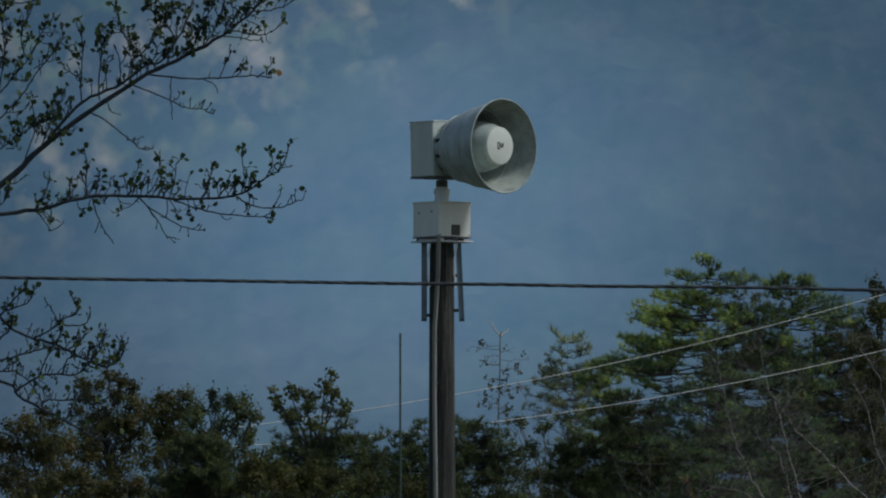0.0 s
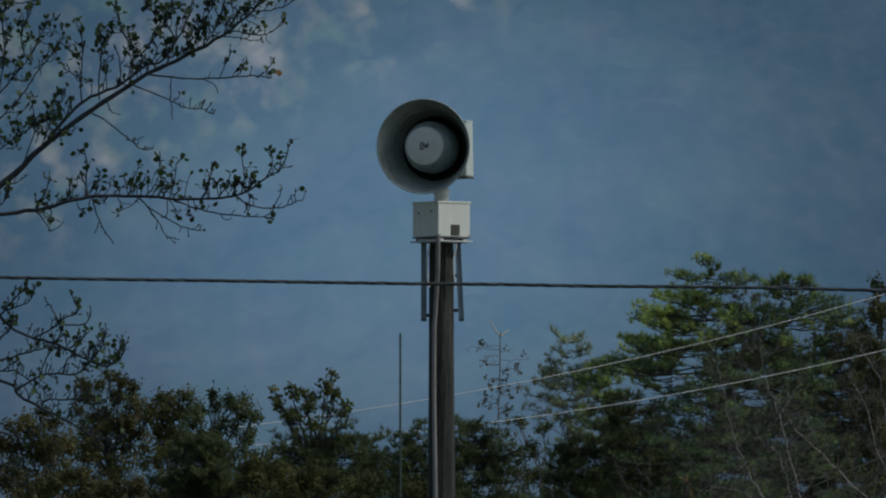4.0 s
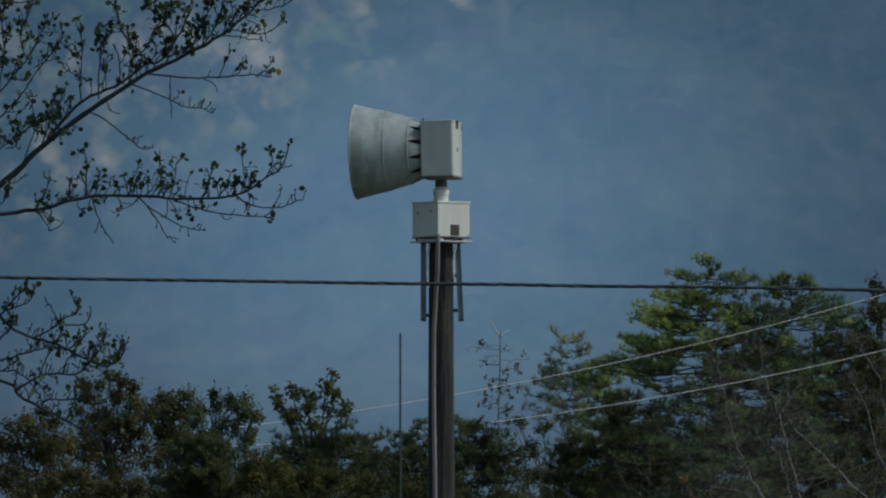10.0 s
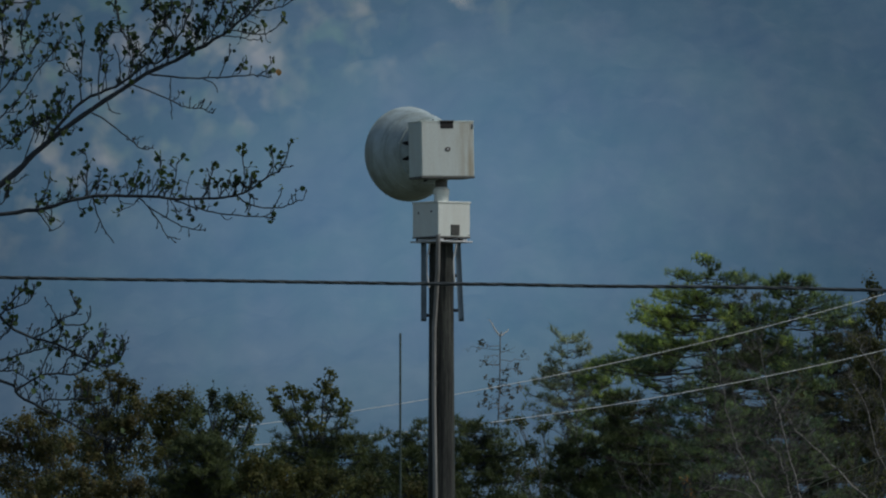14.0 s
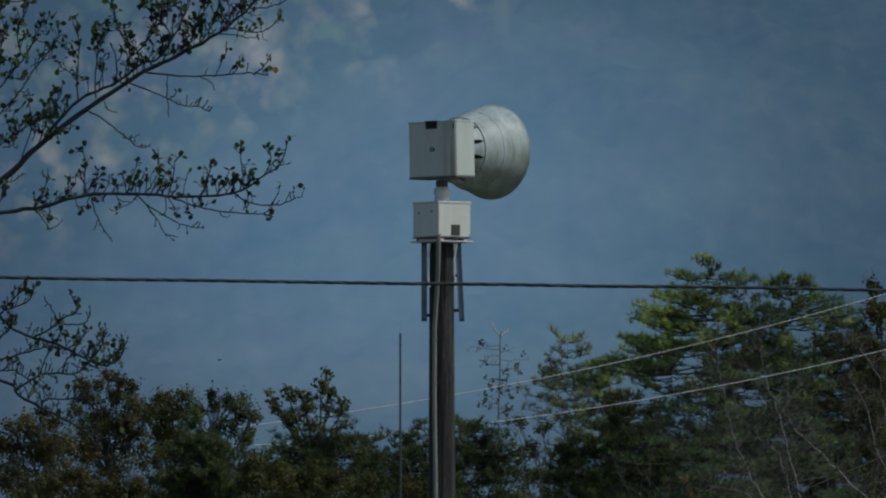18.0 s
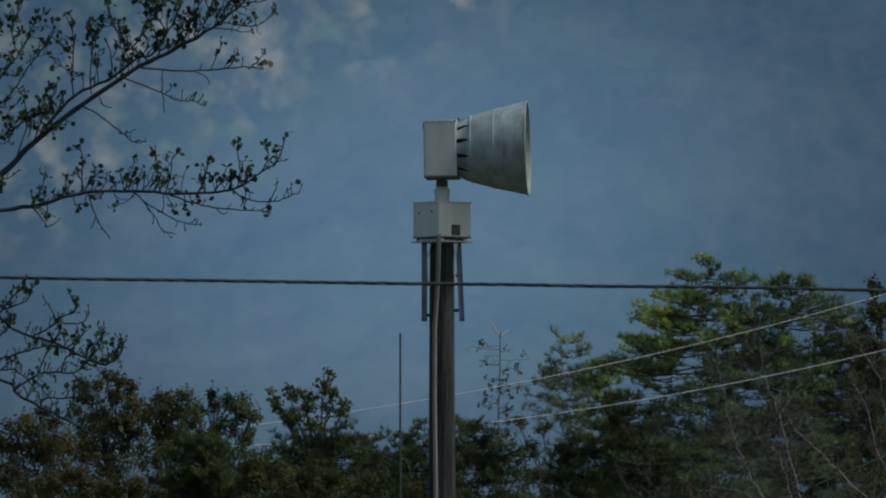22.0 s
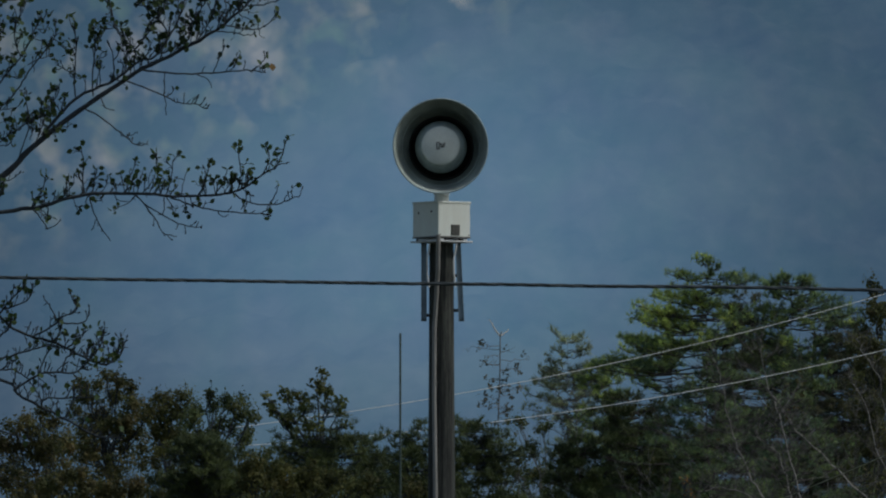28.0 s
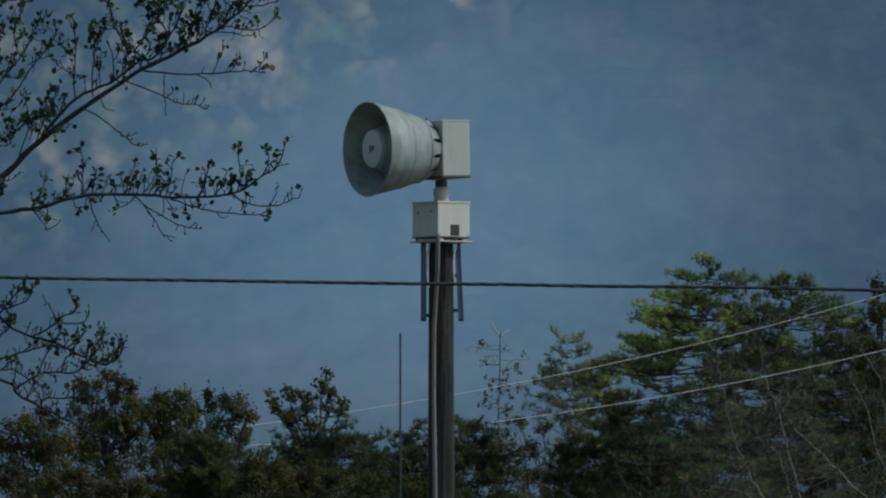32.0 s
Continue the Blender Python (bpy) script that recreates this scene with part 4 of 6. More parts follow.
    made["bush1"] = leafy_tree("oak_tree", "low olive oak under the taller crowns", -1.72, 232, 9.40,
        [(-0.14, 9.31, 0.11, 0.09), (-0.11, 9.16, 0.19, 0.11), (0.11, 9.22, 0.19, 0.11), (0.41, 9.24, 0.14, 0.10), (0.27, 9.11, 0.22, 0.10), (0.66, 9.17, 0.13, 0.08), (0.49, 9.08, 0.22, 0.08), (0.93, 9.09, 0.16, 0.07), (1.45, 9.08, 0.13, 0.07)],
        BARK, OAK_OLIVE, 24, mass=[(-0.22, 0.93, 8.93, 9.15, 1.5)], group='trees behind the pole')
    leafy_tree("oak_tree", "low brown oak with thin leaves at its foot", -3.24, 231, 9.25,
        [(-0.27, 9.13, 0.16, 0.10), (-0.03, 9.03, 0.19, 0.08), (-0.60, 9.06, 0.19, 0.09), (-0.93, 9.13, 0.14, 0.12), (0.25, 9.06, 0.14, 0.09)],
        BARK, OAK_BROWN, 25, mass=[(-1.09, 0.49, 8.88, 9.03, 1.4)], group='trees behind the pole')
    made["pine0"] = pine("pine_tree", "dark green pine with long level branches", -1.27, 239, 10.21,
        [(-0.34, 9.98), (-0.23, 10.04), (-0.11, 10.09), (0.14, 10.11), (0.28, 10.04), (0.35, 9.92), (0.45, 9.79), (0.61, 9.76), (0.73, 9.81), (0.54, 9.71), (0.28, 9.74), (-0.40, 9.81), (-0.45, 9.70), (-0.23, 9.73), (0.08, 9.67), (0.45, 9.63)],
        14, BARK, CEDAR, inner=(90, 9.76, 9.10, 0.31, 0.71), group='low pines', tuft=0.06, r0=0.07)
    made["cedar1"] = pine("pine_tree", "dark green low pine with spreading branches", -0.21, 250, 10.32,
        [(-0.05, 10.28), (-0.12, 10.21), (-0.28, 10.19), (-0.30, 10.10), (0.13, 10.23), (-0.40, 9.99), (-0.34, 9.86), (0.10, 10.07)],
        15, BARK, CEDAR, inner=(70, 10.04, 9.45, 0.30, 0.65), group='low pines', tuft=0.065)
    pine("pine_tree", "small dark pine among the low trees", -0.78, 246, 9.90,
        [(-0.12, 9.84), (-0.06, 9.87), (0.10, 9.86), (0.20, 9.82)],
        41, BARK, CEDAR, inner=(50, 9.82, 9.32, 0.15, 0.44), group='low pines', tuft=0.06)
    made["cedar2"] = pine("pine_tree", "dark low pine beside the pole", 0.36, 252, 10.39,
        [(-0.18, 10.32), (-0.10, 10.36), (-0.01, 10.38), (0.09, 10.33), (0.20, 10.29), (-0.20, 10.24), (0.30, 10.26), (0.36, 10.14), (0.48, 10.11), (0.60, 10.04), (-0.15, 10.11)],
        16, BARK, CEDAR, inner=(75, 10.25, 9.51, 0.21, 0.74), group='low pines', tuft=0.065)
    made["pale1"] = pine("pine_tree", "thin far pine with sparse pale layered branches", 1.72, 330, 14.30,
        [(-0.23, 14.38), (-0.12, 14.24), (0.13, 14.26), (0.21, 14.30), (0.29, 14.16), (-0.20, 14.13), (-0.04, 14.05), (0.27, 14.07), (-0.39, 13.87), (-0.23, 13.83), (0.35, 13.90), (0.47, 13.83), (-0.47, 13.66), (0.43, 13.64), (-0.55, 13.52), (-0.35, 13.48), (0.31, 13.40), (-0.62, 13.33), (-0.04, 13.60), (-0.35, 13.79), (-0.16, 13.75), (0.08, 13.80), (0.23, 13.77), (0.55, 13.74), (0.59, 13.60), (-0.27, 13.60), (0.12, 13.66), (0.39, 13.52)],
        17, PALE_BARK, PALE_LEAF, inner=(46, 13.99, 12.74, 0.36, 0.62), tuft=0.075, step=0.1, r0=0.07, group='pale thin trees', needles=8, thin=[(1.40, 13.72, 0.25, 0.11), (1.13, 13.58, 0.14, 0.05), (1.17, 14.38, 0.15, 0.05)])
    pine("pine_tree", "smaller yellow-green pine beside the tall one", 2.13, 322, 13.67,
        [(-0.22, 13.57), (-0.11, 13.63), (0.14, 13.61), (0.23, 13.54), (-0.20, 13.44), (0.27, 13.40), (-0.26, 13.31), (0.24, 13.23), (-0.33, 13.40), (0.05, 13.52)],
        44, PALE_BARK, PINE_NEEDLE, inner=(40, 13.61, 12.55, 0.19, 0.53), tuft=0.07, lit_share=0.5, r0=0.05, group='pale thin trees', thin=[(0.92, 13.43, 0.25, 0.11), (1.20, 13.57, 0.13, 0.09), (1.02, 12.91, 0.09, 0.06), (0.65, 13.29, 0.13, 0.05), (0.69, 14.07, 0.14, 0.05), (1.04, 14.00, 0.09, 0.05), (1.17, 13.69, 0.10, 0.07)])
    pine("pine_tree", "dark low pine before the pale thicket", 1.71, 300, 11.86,
        [(-0.28, 11.73), (-0.18, 11.76), (0.18, 11.78), (0.28, 11.73), (-0.35, 11.62)],
        42, PINE_BARK, CEDAR, inner=(60, 11.73, 11.02, 0.25, 0.60), tuft=0.07, thin=[(1.13, 12.62, 0.23, 0.10), (1.23, 12.14, 0.08, 0.06), (0.89, 12.49, 0.12, 0.05), (0.92, 13.22, 0.13, 0.05), (1.24, 13.15, 0.08, 0.05)])
    made["pale2"] = leafy_tree("birch_tree", "low pale thicket of thin twigs and leaves", 1.43, 334, 13.40,
        [(-0.39, 13.33, 0.16, 0.07), (-0.04, 13.21, 0.21, 0.08), (0.32, 13.31, 0.17, 0.08), (-0.20, 12.95, 0.14, 0.07), (0.36, 12.88, 0.21, 0.08), (-0.04, 12.56, 0.32, 0.11), (-0.47, 12.64, 0.17, 0.11)],
        PALE_BARK, OAK_GREEN, 27, mass=[(-0.67, 0.75, 12.17, 12.88, 0.8)], group='pale thin trees', twigs=14, dense=0.7)
    made["pine"] = pine("pine_tree", "tall dark pine with yellow-green upper shoots", 3.32, 300, 14.14,
        [(-0.13, 14.15), (-0.08, 14.07), (0.07, 14.07), (0.14, 14.01), (0.02, 13.95), (-0.48, 13.94), (-0.37, 13.90), (-0.46, 13.80), (-0.21, 13.87), (-0.65, 13.71), (-0.48, 13.69), (-0.30, 13.71), (0.34, 13.88), (0.47, 13.93), (0.59, 13.86), (0.27, 13.73), (-0.92, 13.51), (-0.79, 13.48), (-0.65, 13.46), (-0.44, 13.40), (-0.94, 13.37), (-0.83, 13.32), (-0.69, 13.27), (-0.55, 13.30), (-0.96, 13.22), (-0.30, 13.55), (0.34, 13.48), (0.55, 13.41), (-0.88, 13.43), (-0.74, 13.37), (-1.04, 13.09), (-0.95, 13.02), (-1.15, 12.86), (-1.26, 12.81), (-0.87, 12.91), (-0.65, 13.09)],
        18, PINE_BARK, PINE_NEEDLE, inner=(130, 13.82, 11.02, 0.30, 1.06), lit_share=0.95, r0=0.07, thin=[(-0.48, 12.62, 0.23, 0.10), (-0.21, 12.76, 0.12, 0.08), (0.47, 12.47, 0.16, 0.07), (0.59, 12.32, 0.18, 0.09), (-0.38, 12.14, 0.08, 0.06), (0.01, 12.12, 0.09, 0.06), (0.23, 11.39, 0.12, 0.06), (1.18, 11.25, 0.11, 0.13), (-0.72, 12.49, 0.12, 0.05), (-0.69, 13.22, 0.13, 0.05), (-0.37, 13.15, 0.08, 0.05), (-0.24, 12.86, 0.09, 0.06)])
    made["pine4"] = pine("pine_tree", "dark pine with level lower branches", 2.92, 306, 13.56,
        [(-0.67, 13.38), (-0.58, 13.33), (-0.42, 13.36), (-0.27, 13.29), (-0.66, 13.23), (-0.85, 13.11), (-0.74, 13.05), (-0.53, 13.09), (-0.35, 13.03), (-0.93, 12.98), (-0.64, 12.93), (-0.17, 12.98), (-0.27, 13.15), (0.30, 13.09), (0.48, 13.30)],
        29, PINE_BARK, PINE_NEEDLE, inner=(50, 13.38, 12.73, 0.43, 0.83), lit_share=0.6, r0=0.06, thin=[(-0.02, 12.84, 0.24, 0.10), (0.25, 12.98, 0.13, 0.08), (0.94, 12.68, 0.16, 0.08), (1.06, 12.54, 0.18, 0.09), (0.07, 12.35, 0.08, 0.06), (0.48, 12.33, 0.09, 0.06), (0.70, 11.58, 0.13, 0.07), (-0.27, 12.70, 0.13, 0.05), (-0.24, 13.45, 0.14, 0.05), (0.09, 13.38, 0.08, 0.05), (0.22, 13.09, 0.09, 0.07)])
    made["pine2"] = pine("pine_tree", "dark broad pine with feathery upper shoots", 4.43, 304, 14.05,
        [(-0.11, 14.10), (-0.06, 14.03), (-0.20, 13.97), (-0.40, 14.00), (-0.32, 13.93), (0.17, 14.05), (0.23, 14.01), (0.13, 13.95), (0.29, 13.97), (0.40, 13.81), (0.56, 13.80), (0.66, 13.75), (0.75, 13.71), (0.88, 13.62), (0.91, 13.48), (0.72, 13.57), (0.50, 13.65), (-0.57, 13.68), (-0.43, 13.54)],
        19, PINE_BARK, PINE_NEEDLE, inner=(130, 13.98, 11.14, 0.29, 1.22), lit_share=0.35, r0=0.07, thin=[(-1.28, 12.90, 0.13, 0.08), (-0.59, 12.61, 0.16, 0.07), (-0.47, 12.47, 0.18, 0.09), (-1.05, 12.26, 0.09, 0.06), (-0.83, 11.52, 0.13, 0.07), (0.14, 11.37, 0.11, 0.13), (-1.31, 13.01, 0.09, 0.07)])
    # Darker CEDAR needles on pine3 and pine5 stand in for shade from taller trees.
    made["pine3"] = pine("pine_tree", "pine with needles darkened for the shade of taller trees", 2.44, 312, 12.54,
        [(-0.41, 12.43), (-0.26, 12.49), (-0.11, 12.44), (0.22, 12.39), (0.37, 12.32), (-0.48, 12.24), (-0.55, 12.10)],
        28, PINE_BARK, CEDAR, inner=(120, 12.39, 11.40, 0.44, 1.03), tuft=0.075, thin=[(0.52, 13.06, 0.24, 0.11), (0.79, 13.20, 0.13, 0.09), (0.61, 12.56, 0.08, 0.06), (1.03, 12.54, 0.09, 0.06), (1.25, 11.78, 0.13, 0.07), (0.26, 12.92, 0.13, 0.05), (0.29, 13.68, 0.14, 0.05), (0.63, 13.62, 0.08, 0.05), (0.76, 13.31, 0.09, 0.07)])
    made["pine5"] = pine("pine_tree", "dense dark lower pine behind bare twigs", 4.24, 309, 13.05,
        [(-0.69, 12.62), (-0.47, 12.76), (0.55, 12.84), (0.77, 12.76)],
        30, PINE_BARK, CEDAR, inner=(100, 13.49, 11.30, 0.51, 1.75), tuft=0.07, thin=[(-1.31, 12.95, 0.24, 0.10), (-1.04, 13.09, 0.13, 0.09), (-0.34, 12.79, 0.16, 0.08), (-0.22, 12.65, 0.18, 0.09), (-1.22, 12.46, 0.08, 0.06), (-0.81, 12.43, 0.09, 0.06), (-0.58, 11.68, 0.13, 0.07), (0.39, 11.54, 0.11, 0.13), (-1.21, 13.50, 0.08, 0.05), (-1.07, 13.20, 0.09, 0.07)])
    pine("pine_tree", "dull pine filling in behind the taller ones", 3.96, 314, 14.28,
        [(-0.13, 14.24), (0.16, 14.20), (-0.21, 14.09), (0.27, 14.07)],
        40, PINE_BARK, PINE_DULL, inner=(150, 14.06, 11.46, 0.30, 0.96), tuft=0.07, thin=[(-0.99, 13.14, 0.24, 0.11), (-0.71, 13.28, 0.13, 0.09), (0.00, 12.97, 0.17, 0.08), (0.13, 12.82, 0.19, 0.10), (-0.89, 12.63, 0.08, 0.06), (-0.48, 12.61, 0.09, 0.06), (-0.24, 11.84, 0.13, 0.07), (0.75, 11.70, 0.11, 0.14), (-1.25, 12.99, 0.13, 0.05), (-1.21, 13.76, 0.14, 0.05), (-0.88, 13.69, 0.08, 0.05), (-0.74, 13.39, 0.09, 0.07)])
    pine("pine_tree", "broad brown-green pine thick with dead twigs", 5.14, 308, 13.75,
        [(-0.36, 13.45), (-0.18, 13.60), (0.18, 13.61), (0.33, 13.45), (0.40, 13.24), (-0.51, 13.16), (0.44, 12.94)],
        38, PINE_BARK, PINE_DULL, inner=(150, 13.53, 11.27, 0.36, 1.09), tuft=0.07, thin=[(-1.25, 12.76, 0.16, 0.08), (-1.13, 12.61, 0.18, 0.09), (-0.52, 11.50, 0.11, 0.13)])
    pine("pine_tree", "dark low pine under the tall ones", 2.54, 310, 12.80,
        [(-0.55, 12.71), (-0.40, 12.76), (-0.22, 12.74), (0.33, 12.71), (0.48, 12.64), (-0.59, 12.62), (-0.48, 12.54)],
        39, PINE_BARK, CEDAR, inner=(70, 12.65, 11.33, 0.44, 0.81), tuft=0.07, thin=[(0.40, 12.99, 0.24, 0.10), (0.67, 13.13, 0.13, 0.09), (1.38, 12.83, 0.16, 0.08), (0.50, 12.49, 0.08, 0.06), (0.91, 12.47, 0.09, 0.06), (1.14, 11.71, 0.13, 0.07), (0.15, 12.85, 0.13, 0.05), (0.18, 13.60, 0.14, 0.05), (0.51, 13.54, 0.08, 0.05), (0.64, 13.24, 0.09, 0.07)])
    made["oak5"] = leafy_tree("oak_tree", "oak with bronze-brown leaves beside the pine", 5.36, 292, 13.28,
        [(0.00, 13.11, 0.18, 0.17), (-0.21, 12.94, 0.11, 0.10), (-0.08, 12.70, 0.18, 0.18), (0.03, 12.36, 0.25, 0.28), (-0.28, 12.49, 0.10, 0.12), (-0.17, 12.01, 0.21, 0.21), (-0.07, 11.53, 0.28, 0.28)],
        BARK, OAK_BRONZE, 20, mass=[(-0.45, 0.28, 10.84, 12.84, 0.9)], group='trees behind the pole', dense=1.0)
    pale, fine = "bare pale grey sapling with fine twigs", "fine bare grey-brown sapling before the pines"
    bare_tree(3.46, 284, 11.93, -0.015, 31, PALE_BARK, pale, leaves=70, spread=0.5, r0=0.008, thin=0.0024)
    bare_tree(3.74, 282, 12.45, 0.012, 32, PALE_BARK, pale, leaves=70, spread=0.5, r0=0.008, thin=0.0024)
    bare_tree(4.61, 280, 11.78, -0.03, 33, PALE_BARK, pale, leaves=70, spread=0.5, r0=0.008, thin=0.0024)
    bare_tree(4.47, 286, 12.34, -0.02, 34, PALE_BARK, pale, leaves=70, spread=0.5, r0=0.008, thin=0.0024)
    bare_tree(5.02, 283, 12.22, 0.0, 35, PALE_BARK, pale, leaves=70, spread=0.5, r0=0.008, thin=0.0024)
    bare_tree(4.19, 288, 12.68, 0.01, 36, PALE_BARK, pale, leaves=70, spread=0.5, r0=0.008, thin=0.0024)
    bare_tree(3.55, 283, 12.22, 0.01, 61, TWIG, fine, r0=0.008, thin=0.0024)
    bare_tree(3.89, 286, 12.61, -0.01, 62, TWIG, fine, r0=0.008, thin=0.0024)
    bare_tree(3.98, 280, 11.78, 0.015, 63, TWIG, fine, r0=0.008, thin=0.0024)
    bare_tree(4.29, 283, 12.16, -0.012, 64, TWIG, fine, r0=0.008, thin=0.0024)
    bare_tree(4.59, 285, 12.37, 0.01, 65, TWIG, fine, r0=0.008, thin=0.0024)
    bare_tree(4.76, 281, 12.02, 0.0, 66, TWIG, fine, r0=0.008, thin=0.0024)
    bare_tree(5.18, 286, 12.34, -0.01, 67, TWIG, fine, r0=0.008, thin=0.0024)
    bare_tree(3.59, 289, 13.13, 0.004, 68, TWIG, fine, r0=0.008, thin=0.0024)
    bare_tree(3.91, 290, 13.14, -0.006, 69, TWIG, fine, r0=0.008, thin=0.0024)
    bare_tree(4.26, 288, 13.02, 0.006, 70, TWIG, fine, r0=0.008, thin=0.0024)
    bare_tree(4.55, 287, 12.85, 0.0, 71, TWIG, fine, r0=0.008, thin=0.0024)
    bare_tree(3.32, 286, 12.00, 0.0, 72, TWIG, fine, r0=0.008, thin=0.0024)
    bare_tree(2.96, 287, 11.70, 0.01, 73, TWIG, fine, r0=0.008, thin=0.0024)
    bare_tree(2.05, 283, 11.42, 0.01, 74, TWIG, fine, r0=0.008, thin=0.0024)
    bare_tree(2.40, 285, 11.49, -0.01, 75, TWIG, fine, r0=0.008, thin=0.0024)
    bare_tree(2.69, 284, 11.39, 0.0, 76, TWIG, fine, r0=0.008, thin=0.0024)
    bare_tree(0.92, 322, 13.14, 0.004, 91, PALE_BARK, pale, spread=0.5, r0=0.009, thin=0.0028)
    bare_tree(1.16, 326, 13.38, -0.004, 92, PALE_BARK, pale, spread=0.5, r0=0.009, thin=0.0028)
    bare_tree(1.42, 324, 13.38, 0.003, 93, PALE_BARK, pale, spread=0.5, r0=0.009, thin=0.0028)
    bare_tree(1.67, 327, 13.26, 0.0, 94, PALE_BARK, pale, spread=0.5, r0=0.009, thin=0.0028)
    bare_tree(1.99, 323, 13.27, -0.003, 95, PALE_BARK, pale, spread=0.5, r0=0.009, thin=0.0028)
    curved_stem(4.18, 279, [(0.00, 10.46), (-0.12, 10.89), (-0.25, 11.45), (-0.38, 11.74), (-0.45, 12.07), (-0.48, 12.34)], 0.011, 81)
    curved_stem(5.00, 278, [(0.00, 10.39), (-0.30, 10.66), (-0.69, 11.04), (-0.95, 11.31), (-1.12, 11.56)], 0.012, 82)
    curved_stem(3.75, 279, [(0.00, 10.46), (-0.18, 10.77), (-0.32, 11.05), (-0.40, 11.38), (-0.46, 11.68), (-0.54, 11.98), (-0.61, 12.24)], 0.01, 83)
    curved_stem(5.27, 280, [(0.00, 10.66), (-0.20, 11.09), (-0.33, 11.62), (-0.46, 11.85)], 0.01, 84)
    curved_stem(5.32, 281, [(0.00, 10.52), (-0.07, 11.29), (-0.17, 11.88), (-0.30, 12.15), (-0.46, 12.41)], 0.009, 85)
    curved_stem(4.08, 280, [(0.00, 10.46), (-0.05, 10.75), (-0.13, 11.02), (-0.30, 11.15), (-0.50, 11.28), (-0.66, 11.30)], 0.01, 86)
    curved_stem(1.74, 300, [(0.00, 11.09), (-0.03, 11.48), (-0.06, 11.83), (-0.06, 12.15), (-0.08, 12.40)], 0.008, 87)
    curved_stem(3.61, 280, [(0.00, 10.52), (-0.36, 10.64), (-0.63, 10.58)], 0.01, 88)
    thin_sapling(0.70, 335, 14.65, 0.10)
    made["top"] = swaying_top(made["pine0"], ((-0.11, 10.25, 0.14, 0.06), (-0.25, 10.27, 0.05, 0.04), (0.10, 10.34, 0.08, 0.06), (0.16, 10.45, 0.02, 0.02), (0.19, 10.21, 0.04, 0.09), (0.29, 10.11, 0.05, 0.08), (-0.41, 10.23, 0.05, 0.03), (-0.38, 10.14, 0.04, 0.08), (-0.44, 10.29, 0.03, 0.02), (-0.26, 10.02, 0.10, 0.07), (0.00, 9.94, 0.11, 0.06), (-0.08, 10.11, 0.06, 0.05)), 9.73, OAK_TOP)
    made["oak5_top"] = swaying_top(made["oak5"], ((-0.08, 13.55, 0.06, 0.06), (-0.03, 13.42, 0.08, 0.09), (-0.12, 13.25, 0.08, 0.08), (0.01, 13.25, 0.08, 0.10)), 12.84, OAK_BRONZE)
    leafy_tree("bush", "low bush with a few orange leaves", 2.85, 283, 10.88,
        [(-0.01, 10.82, 0.07, 0.06), (0.04, 10.70, 0.08, 0.06)],
        BARK, ORANGE_LEAF, 33, mass=[], group='low bushes', dense=0.25, r0=0.03, per=3)
    return made


# ---- the near tree whose limbs reach into view ----
LEAF_SHAPES = []


def leaf_shapes():
    rng = np.random.default_rng(8)
    for mname in (NEAR_LEAF, NEAR_LEAF, NEAR_LEAF, NEAR_LEAF, NEAR_LEAF, ORANGE_LEAF):
        s = Shape()
        w, c = rng.uniform(0.34, 0.56), rng.uniform(0.05, 0.35)
        rows = [(0, 0.0), (0.2, 0.7), (0.45, 1.0), (0.72, 0.8), (1.0, 0.0)]
        for t, q in rows:
            z = -c * t * t
            s.v += [(-w * q, t, z + 0.14 * q), (0, t, z), (w * q, t, z + 0.14 * q)]
        for i in range(4):
            for k in range(2):
                s.f.append((i * 3 + k, i * 3 + k + 1, i * 3 + 4 + k, i * 3 + 3 + k))
        LEAF_SHAPES.append(mesh_of("leaf", s, mname, 80))


